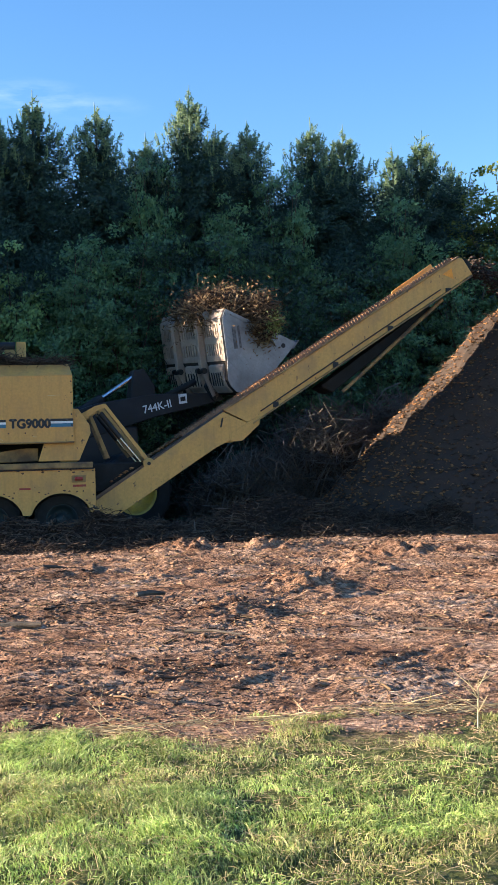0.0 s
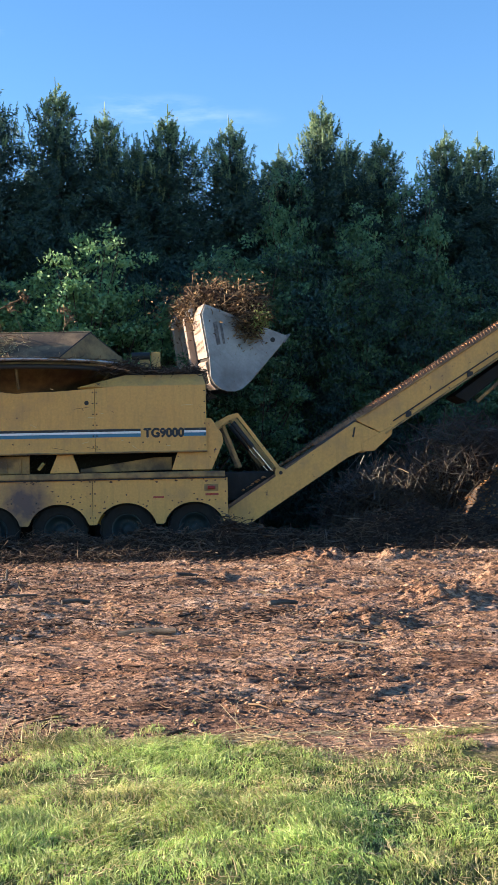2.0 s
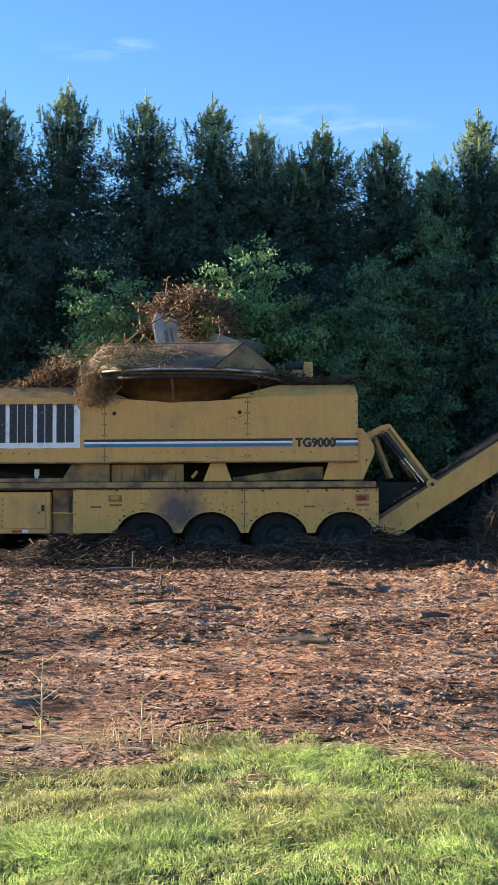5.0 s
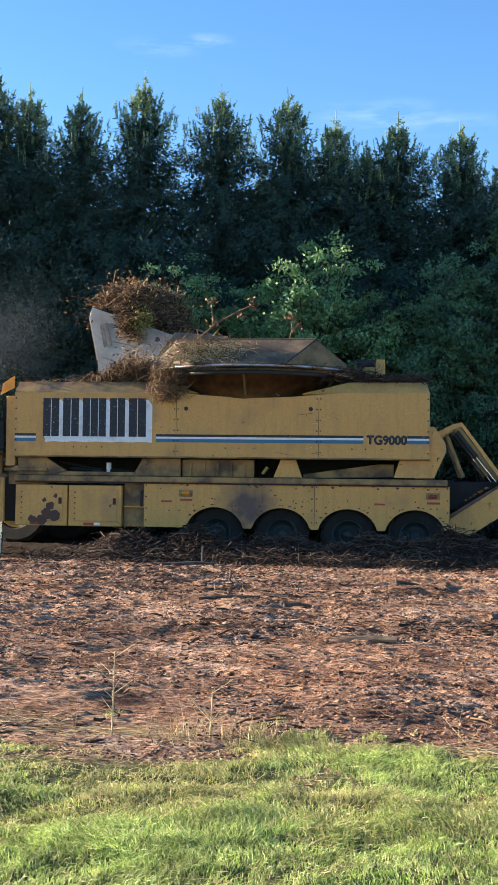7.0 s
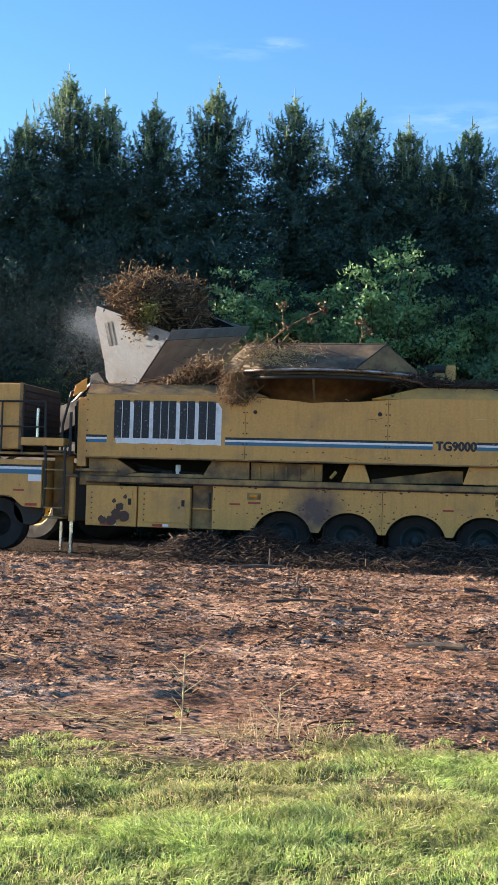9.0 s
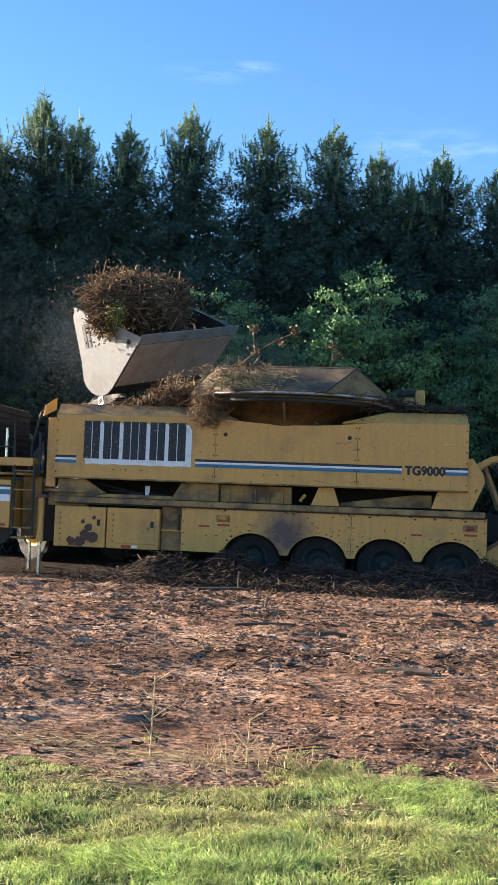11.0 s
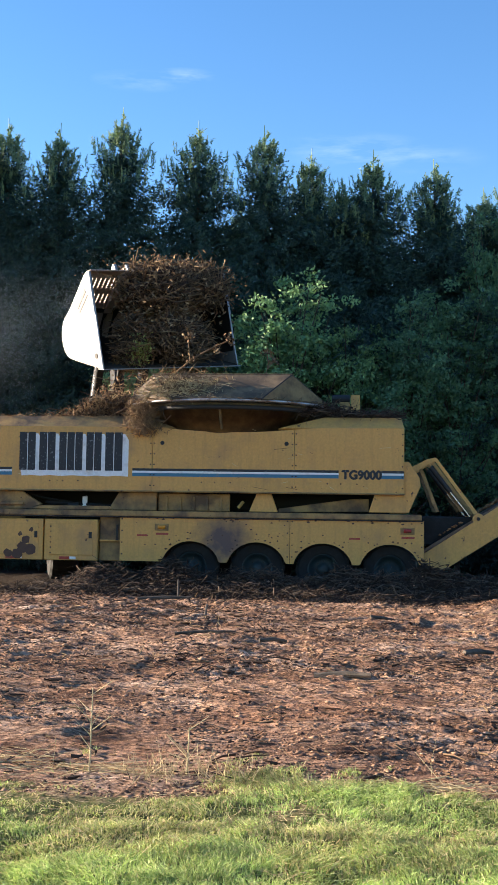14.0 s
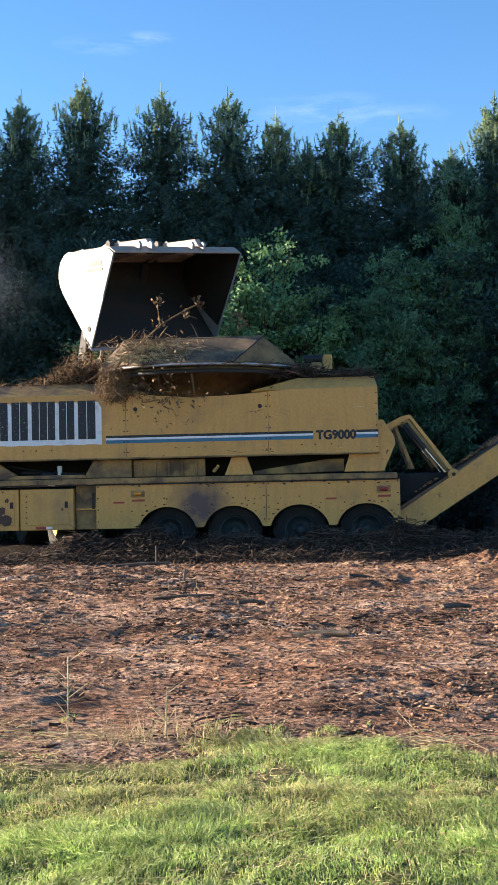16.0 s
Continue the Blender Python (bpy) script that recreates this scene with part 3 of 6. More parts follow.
for i, (x, y, h) in enumerate(ROW):
    tree_from(SPRUCES[i % 4], NAMES, "tall dark green spruce with a sunlit tip", "spruces of the windbreak",
              pose(x, y, 0, 0, 0, i * 77) @ Matrix.Diagonal((1.22, 1.15, h / 11.5, 1)))
for i in range(15):
    x = -12.0 + i * 2.05
    if i % 3 == 1:
        continue
    tree_from(BACK_ROW[i % 2], NAMES, "dark spruce in the second row of the windbreak", "spruces of the windbreak",
              pose(x + 0.5 * math.sin(i * 2.1), 13.2, 0, 0, 0, i * 131) @ Matrix.Diagonal((0.9, 0.9, (10.1 + 0.7 * math.sin(i * 1.7)) / 11.5, 1)))

# out of view: added to keep the low sun off the maples
for i, x in enumerate((-14.4, -16.2, -18.0, -19.8, -21.5)):
    tree_from(BACK_ROW[i % 2], NAMES, "unseen spruce west of the row, added to shade the young trees", "spruces of the windbreak",
              pose(x, 9.7 + 0.3 * (i % 2), 0, 0, 0, i * 97) @ Matrix.Diagonal((1.1, 1.1, 12.2 / 11.5, 1)))


def broadleaf_meshes(seed, height, width, mat, leaf=0.066):
    r = np.random.default_rng(seed)
    bm = rod((0, 0, -0.2), (0.05, 0, height * 0.45), 0.09, None, 8, 0.05)
    limbs = bmesh.new()
    C = []
    boughs = 40
    for i in range(boughs):
        a, z0 = r.uniform(0, 6.283), height * r.uniform(0.12, 0.6)
        top = height * min(0.97, z0 / height + r.uniform(0.12, 0.5))
        k = math.sin(math.pi * min(1, 0.18 + 0.72 * top / height)) ** 0.7
        out = width * 0.5 * k * r.uniform(0.45, 1.0)
        end = Vector((out * math.cos(a), out * math.sin(a), top))
        rod((0.02, 0, z0), end, 0.035, limbs, 5, 0.008)
        for j in range(9):
            s = r.uniform(0.35, 1.05)
            q = np.array([0, 0, z0]) * (1 - s) + np.array(end) * s + r.normal(0, 0.22, 3)
            C.append(q + r.normal(0, 0.125, (62, 3)) * np.array([1.15, 1.15, 0.55]))
    c = np.concatenate(C)
    n = len(c)
    u = unit(r.normal(size=(n, 3)) * np.array([1, 1, 0.6]) + np.array([0, 0, -0.3])) * r.uniform(0.6, 1.25, (n, 1)) * leaf
    w = unit(np.cross(u, r.normal(size=(n, 3)))) * r.uniform(0.5, 0.8, (n, 1)) * leaf * 0.8
    crown = mesh_of("crown", *leaves(c, u, w), mat)
    trunk = bpy.data.meshes.new("trunk")
    bm.to_mesh(trunk)
    bm.free()
    trunk.materials.append(BARK)
    branches = bpy.data.meshes.new("branches")
    limbs.to_mesh(branches)
    limbs.free()
    branches.materials.append(BARK)
    return trunk, crown, branches


MAPLES = [broadleaf_meshes(s, 7.0, 3.6, MAPLE, 0.058) for s in (5, 6, 8)]
BUSHES = [(-3.35, 7.2, 7.2, 0.95), (-1.75, 7.8, 6.4, 0.8), (-0.2, 7.0, 7.6, 1.0), (1.3, 7.6, 6.7, 0.8), (2.7, 7.4, 6.9, 0.85), (4.0, 7.9, 7.3, 0.9), (5.0, 8.9, 9.4, 0.75), (6.6, 8.7, 8.2, 0.8),
          (8.3, 8.8, 9.0, 0.75), (9.6, 8.2, 6.2, 0.9), (11.2, 8.4, 8.3, 0.9), (12.9, 7.8, 6.9, 1.0), (-6.4, 8.8, 4.2, 0.7), (-9.0, 8.8, 4.6, 0.7)]
# trees right of x = 2.5 take the shade-darkened leaf greens
SHADED_TREES = [broadleaf_meshes(s, 7.0, 3.2, SHADED_LEAF, 0.058) for s in (15, 16)]
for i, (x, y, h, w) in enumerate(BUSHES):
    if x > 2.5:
        tree_from(SHADED_TREES[i % 2], ("trunk", "crown", "limbwork"), "young broadleaf tree in front of the spruces, its shade in the leaf colour", "young broadleaf trees",
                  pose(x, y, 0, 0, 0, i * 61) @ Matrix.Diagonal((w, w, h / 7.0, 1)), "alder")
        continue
    tree_from(MAPLES[i % 3], ("trunk", "crown", "limbwork"), "young leafy maple in front of the spruces", "young broadleaf trees",
              pose(x, y, 0, 0, 0, i * 61) @ Matrix.Diagonal((w, w, h / 7.0, 1)), "maple")
tree_from(broadleaf_meshes(12, 9.4, 4.2, POPLAR), ("trunk", "crown", "limbwork"), "yellow-green broadleaf tree at the end of the row", "young broadleaf trees", pose(14.6, 9.0, 0), "poplar")


# ---- tub grinder ----
def wheel_parts(parent, at, r, width, mat_rim, dish=0.12):
    """A wheel whose axle runs along y; the outer face looks to -y."""
    w = new("wheel")
    w.parent = parent
    w.location = at
    h = width / 2
    tyre = lathe([(r * 0.56, -h * 0.8), (r * 0.62, -h), (r * 0.9, -h), (r * 0.97, -h * 0.85), (r, -h * 0.5), (r, h * 0.5), (r * 0.97, h * 0.85), (r * 0.9, h), (r * 0.62, h), (r * 0.56, h * 0.8)], (0, 0, 0), 64)
    for v in tyre.verts:
        k = math.hypot(v.co.x, v.co.z)
        if k > 0.95 * r and int(math.atan2(v.co.z, v.co.x) / (2 * math.pi) * 64 + 64.5) % 4 < 2:
            v.co.x, v.co.z = v.co.x * 1.035, v.co.z * 1.035
    part("tyre", tyre, BLACK, w, smooth=False)
    part("rim", lathe([(r * 0.60, -h * 0.85), (r * 0.56, -h * 0.9), (r * 0.52, -h * 0.5), (r * 0.40, -h * 0.5 + dish), (r * 0.2, -h * 0.5 + dish), (r * 0.19, -h * 0.6), (r * 0.01, -h * 0.62)], (0, 0, 0), 32), mat_rim, w, smooth=True)
    for i in range(8):
        a = 2 * math.pi * i / 8
        x, z = 0.3 * r * math.cos(a), 0.3 * r * math.sin(a)
        part("lug_nut", rod((x, -h * 0.5 + dish + 0.01, z), (x, -h * 0.5 + dish - 0.03, z), 0.018, None, 6), DARK, w)
    return w


def bolt_row(parent, pts, y, mat=DARK, r=0.014):
    proto = None
    for x, z in pts:
        if proto is None:
            ob = part("bolt", rod((0, 0.004, 0), (0, -0.012, 0), r, None, 8), mat, parent)
            proto = ob.data
        else:
            ob = new("bolt", proto)
            ob.parent = parent
        ob.location = (x, y, z)


def rim_dip(x):
    """The top edge of the side panels, cut away under the tub."""
    k = (x + 0.65) / 1.62
    return 3.11 if abs(k) > 1 else 3.11 - 0.09 * math.cos(k * math.pi / 2) ** 1.2


def build_grinder():
    g = thing("tub_grinder", "dusty yellow trailer-mounted tub grinder with raised discharge conveyor", "grinder")
    # upper housing: three riveted panels, with the seams open between them
    for x0, x1 in ((-5.35, -2.19), (-2.182, 0.505), (0.513, 2.55)):
        xs = np.linspace(x0, x1, 41)
        own = bmesh.new()
        cols = [[own.verts.new((float(x), y, z)) for y, z in ((0.0, 1.90), (0.0, rim_dip(float(x))), (0.05, rim_dip(float(x))), (0.05, 1.90))] for x in xs]
        for a, c in zip(cols, cols[1:]):
            for k in range(4):
                own.faces.new((a[k], a[(k + 1) % 4], c[(k + 1) % 4], c[k]))
        own.faces.new(cols[0])
        own.faces.new(cols[-1][::-1])
        p = part("side_panel", own, YELLOW, g)
        n = 6
        bolt_row(p, [(x0 + 0.03, 2.0 + 0.2 * i) for i in range(n)] + [(x1 - 0.03, 2.0 + 0.2 * i) for i in range(n)], 0.0)
        bolt_row(p, [((x0 + x1) / 2 + d, 2.07) for d in (-0.4, -0.15, 0.15)], 0.0)
    part("housing_back", box(-5.35, 2.5, 2.42, 2.47, 1.9, 3.24), YELLOW_DIRTY, g)
    part("housing_end", prism([(2.42, 1.92), (2.55, 1.92), (2.55, 3.085), (2.42, 3.085)], 0.055, 2.41), DARK, g)
    part("housing_front_end", box(-5.35, -5.3, 0.055, 2.41, 1.92, 3.085), YELLOW_DIRTY, g)
    for x0, x1, tip in ((-5.35, -2.45, -1.75), (2.55, 1.05, 0.2)):
        own = bmesh.new()
        end = x0 - 0.06 if x0 > 0 else x0
        a = [own.verts.new(p) for p in ((x0, 0.004, 3.115), (tip, 0.004, 3.10), (x1, 0.24, 3.33), (end, 0.24, 3.33), (x1, 2.3, 3.33), (end, 2.3, 3.33),
                                        (x0, 0.054, 3.09), (tip, 0.054, 3.07), (x1, 2.3, 3.09), (x0, 2.3, 3.09))]
        for f in ((0, 1, 2, 3), (3, 2, 4, 5), (6, 7, 1, 0), (1, 7, 8, 4, 2), (0, 3, 5, 9, 6), (4, 8, 9, 5), (6, 9, 8, 7)):
            own.faces.new([a[i] for i in f])
        part("deck_plate", own, YELLOW_DIRTY if x0 < 0 else YELLOW, g)
    # dark sheet added behind the open gaps, in place of their shade
    part("dark_backing", box(-5.2, 2.3, 1.5, 1.55, 1.5, 3.0), DARK, g)
    part("lower_lip", box(-5.35, 2.56, -0.03, 0.05, 1.872, 1.905), YELLOW_DIRTY, g)
    for x in (-2.0, 0.36):
        part("latch_hole", lathe([(0.04, 0.004), (0.04, -0.008), (0.03, -0.008), (0.0, -0.005)], (x, 0, 2.81), 14), DARK, g)
    r = np.random.default_rng(21)
    for i in range(26):
        x, z, a, ln = r.uniform(-4.9, 2.4), r.uniform(1.98, 3.1), r.normal(-0.1, 0.3), r.uniform(0.05, 0.3)
        dx, dz = ln * math.cos(a), ln * math.sin(a)
        part("scratch", prism([(x, z), (x + dx, z + dz), (x + dx, z + dz + 0.006), (x, z + 0.008)], -0.0025, 0.0005, 0), SCRATCH if i % 3 else RUST, g)
    # stripes and lettering
    for x0, x1, z0, z1, mat in ((-2.57, 1.34, 2.275, 2.322, NAVY), (-2.57, 1.34, 2.236, 2.275, WHITE), (-2.57, 1.34, 2.172, 2.236, BLUE),
                                (2.13, 2.545, 2.275, 2.322, NAVY), (2.13, 2.545, 2.236, 2.275, WHITE), (2.13, 2.545, 2.172, 2.236, BLUE),
                                (-5.34, -4.92, 2.275, 2.322, NAVY), (-5.34, -4.92, 2.236, 2.275, WHITE), (-5.34, -4.92, 2.172, 2.236, BLUE)):
        part("stripe", box(x0, x1, -0.004, 0.0005, z0, z1, 0), mat, g)
    lettering("TG9000", 0.225, NAVY, g, (1.40, -0.004, 2.165), bold=0.012, wide=0.98)
    plate = bmesh.new()
    cells = (0.36, 0.36, 0.50, 0.34, 0.38)
    x = -4.76
    for k, w in enumerate(cells):
        prism([(x + 0.03, 2.16), (x + w * 0.5, 2.175), (x + w + 0.05, 2.16), (x + w + 0.05, 2.86), (x + w - 0.02, 2.97), (x + 0.02, 2.97), (x, 2.3)], -0.003, 0.0005, 0, plate)
        x += w + 0.03
    part("sign_backing", plate, WHITE, g)
    x = -4.78
    for w in cells:
        bars = 3 if w > 0.45 else 2
        step = (w - 0.03) / bars
        for k in range(bars):
            a = x + step * k
            part("sign_bar", prism([(a, 2.27), (a + step * 0.90, 2.27), (a + step * 0.90, 3.0), (a, 3.0)], -0.008, -0.0035, 0), NAVY, g)
        x += w + 0.03
    # rear cheek and underframe
    part("rear_cheek", prism([(1.9, 1.55), (2.64, 1.55), (2.86, 2.05), (2.84, 2.2), (2.64, 2.5), (2.5, 2.5), (2.5, 1.91), (2.02, 1.91)], 0.07, 0.13, 0.006), YELLOW, g)
    part("rear_cheek", prism([(1.9, 1.55), (2.64, 1.55), (2.86, 2.05), (2.84, 2.2), (2.64, 2.5), (2.5, 2.5), (2.5, 1.91), (2.02, 1.91)], 2.3, 2.36, 0.006), YELLOW, g)
    part("top_rail", box(-5.32, 2.88, -0.02, 0.3, 1.41, 1.52), YELLOW_DIRTY, g)
    part("engine_plate", box(-2.1, -0.72, 0.22, 0.27, 1.53, 1.86), YELLOW_DIRTY, g)
    for i in range(5):
        part("rib", box(-1.95 + 0.26 * i, -1.91 + 0.26 * i, 0.17, 0.218, 1.54, 1.8, 0.004), YELLOW_DIRTY, g)
    part("support", prism([(-0.34, 1.53), (0.2, 1.53), (0.08, 1.87), (-0.2, 1.87)], 0.1, 0.2), YELLOW, g)
    part("support", prism([(-3.05, 1.53), (-2.12, 1.53), (-2.12, 1.87), (-2.85, 1.87)], 0.15, 0.25), YELLOW_DIRTY, g)
    part("support", prism([(-5.3, 1.53), (-4.6, 1.53), (-4.35, 1.62), (-4.75, 1.87), (-5.3, 1.87)], 0.12, 0.22), YELLOW_DIRTY, g)
    part("sloping_chute", prism([(0.2, 1.53), (1.9, 1.56), (1.9, 1.80), (1.6, 1.80), (0.2, 1.60)], 0.32, 0.42), YELLOW_DIRTY, g)
    # yellow rod added to stand for a bright glint in the gap
    part("glint_rod", rod((-0.55, 0.12, 1.6), (-0.45, 0.12, 1.72), 0.03, None, 10), RIM, g)
    for x in (-5.2, -4.05, -3.2, -2.6, -0.7, 0.55, 1.9):
        part("bracket", box(x, x + 0.14, -0.045, -0.021, 1.42, 1.5, 0.005), YELLOW_DIRTY, g)
    part("hose", rod((-4.3, 0.28, 1.66), (-2.9, 0.30, 1.60), 0.03, None, 8), BLACK, g)
    part("hose", rod((-4.6, 0.35, 1.80), (-3.3, 0.36, 1.56), 0.022, None, 8), BLACK, g)
    part("brake_chamber", rod((-3.86, 0.26, 1.60), (-3.66, 0.26, 1.60), 0.07, None, 14), DARK, g)
    # white stub that stands for a sun glint in the opening
    part("sun_glint_stub", rod((-3.55, 0.3, 1.56), (-3.55, 0.3, 1.78), 0.05, None, 12), WHITE, g)
    part("crossbeam", prism([(-4.6, 1.53), (-2.95, 1.53), (-3.02, 1.60), (-4.35, 1.60)], 0.05, 0.12, 0.006), YELLOW_DIRTY, g)
    # dark strip added for the shaded gap under the top rail
    part("gap_line_strip", box(-5.3, 2.9, -0.035, -0.003, 1.385, 1.405, 0.004), DARK, g)
    # skirt with four wheel arches
    axles = (-1.43, -0.18, 1.06, 2.30)
    for x0, x1 in ((-2.78, 0.44), (0.448, 2.92)):
        own, cols = bmesh.new(), []
        for x in np.linspace(x0, x1, 110):
            low = 0.57
            for a in axles:
                k = (float(x) - a) / 0.555
                if abs(k) < 1:
                    low = max(low, 0.47 + 0.49 * math.sqrt(1 - k * k))
            cols.append([own.verts.new((float(x), y, z)) for y, z in ((0.0, low), (0.0, 1.40), (0.04, 1.40), (0.04, low))])
        for a, c in zip(cols, cols[1:]):
            for k in range(4):
                own.faces.new((a[k], a[(k + 1) % 4], c[(k + 1) % 4], c[k]))
        own.faces.new(cols[0])
        own.faces.new(cols[-1][::-1])
        p = part("wheel_skirt", own, SKIRT, g)
        bolt_row(p, [(x0 + 0.04, 0.7 + 0.22 * i) for i in range(4)] + [(x1 - 0.04, 0.7 + 0.22 * i) for i in range(4)], 0.0)
        for a in axles:
            if x0 < a < x1:
                bolt_row(p, [(a + 0.68 * math.cos(k), 0.47 + 0.64 * math.sin(k)) for k in (0.95, 1.57, 2.2)], 0.0)
    for a in axles:
        for yy in (0.32, 2.2):
            wheel_parts(g, (a, yy, 0.47), 0.50, 0.28, TEAL)
        part("axle", rod((a, 0.4, 0.47), (a, 2.1, 0.47), 0.07), DARK, g)
    part("inner_chassis", box(-5.2, 2.8, 0.62, 0.8, 0.75, 1.38), DARK, g)
    part("inner_chassis", box(-5.2, 2.8, 1.7, 1.88, 0.75, 1.38), DARK, g)
    part("far_skirt", box(-5.2, 2.9, 2.43, 2.47, 0.7, 1.4), YELLOW_DIRTY, g)
    for x, mat, n in ((2.62, RED, "tail_lamp"), (-1.98, AMBER, "marker_lamp")):
        l = part(n, box(x - 0.13, x + 0.13, -0.012, 0.0, 1.15, 1.28, 0.01), YELLOW_DIRTY, g)
        part("lens", rod((x - 0.07, -0.02, 1.215), (x + 0.07, -0.02, 1.215), 0.035, None, 12), mat, l)
        part("sticker", box(x - 0.11, x + 0.13, -0.004, 0.0005, 1.07, 1.11, 0), RED, g)
    for x in (1.55, -2.45):
        part("sticker", box(x, x + 0.2, -0.004, 0.0005, 1.04, 1.075, 0), RED, g)
    # lockers
    for x0, x1 in ((-5.30, -4.28), (-4.25, -3.22)):
        l = part("locker", box(x0, x1, 0.0, 0.5, 0.56, 1.34, 0.012), YELLOW, g)
        d = part("door", box(x0 + 0.1, x1 - 0.08, -0.02, -0.001, 0.66, 1.25, 0.006), YELLOW, l)
        bolt_row(d, [(x0 + 0.13, 0.7 + 0.1 * i) for i in range(6)], -0.02)
        part("latch", box(x1 - 0.16, x1 - 0.1, -0.035, -0.021, 0.98, 1.1, 0.004), DARK, d)
        part("reflector", box(x0 + 0.3, x0 + 0.5, -0.005, 0.0005, 0.58, 0.63, 0), RED, l)
        part("reflector", box(x0 + 0.502, x0 + 0.62, -0.005, 0.0005, 0.58, 0.63, 0), WHITE, l)
    r = np.random.default_rng(4)
    chips = [(float(r.uniform(-2.7, 2.9)), float(r.uniform(0.585, 1.36)), float(r.uniform(0.006, 0.016))) for _ in range(40)]
    chips += [(float(r.uniform(-2.7, 2.9)), float(r.uniform(1.335, 1.39)), float(r.uniform(0.008, 0.024))) for _ in range(26)]
    chips += [(a + 0.60 * math.cos(k), 0.47 + 0.54 * math.sin(k), float(r.uniform(0.008, 0.02))) for a in axles for k in r.uniform(0.5, 2.65, 9)]
    for cx, cz, s in chips:
        if min(math.hypot((cx - a) / 0.58, (cz - 0.47) / 0.515) for a in axles) > 1.02:
            pts = [(cx + s * r.uniform(0.7, 1.9) * math.cos(a), cz + s * r.uniform(0.5, 1.1) * math.sin(a)) for a in np.linspace(0, 6.28, 8)[:-1]]
            part("rust_chip", prism(pts, -0.003, 0.0005, 0), RUST, g)
    for cx, cz, s in ((-4.66, 0.78, 0.13), (-4.60, 0.93, 0.10), (-4.72, 1.05, 0.05), (-4.50, 1.13, 0.05), (-4.52, 0.74, 0.12), (-4.95, 0.69, 0.09), (-4.75, 0.685, 0.12)):
        pts = [(cx + s * r.uniform(0.6, 1.2) * math.cos(a), cz + s * r.uniform(0.5, 1.1) * math.sin(a)) for a in np.linspace(0, 6.28, 11)[:-1]]
        part("rust_patch", prism(pts, -0.024 - 0.001 * r.uniform(), -0.0195, 0), RUST, g)
    part("recess", box(-3.2, -2.79, 0.12, 0.5, 0.56, 1.40), YELLOW_DIRTY, g)
    part("recess_bar", box(-3.2, -2.79, 0.05, 0.118, 0.93, 0.96, 0.004), YELLOW, g)
    part("latch", rod((-2.84, 0.03, 0.95), (-2.84, 0.03, 1.25), 0.022), DARK, g)
    build_front_end(g)
    build_tub(g)
    build_conveyor(g)
    return g


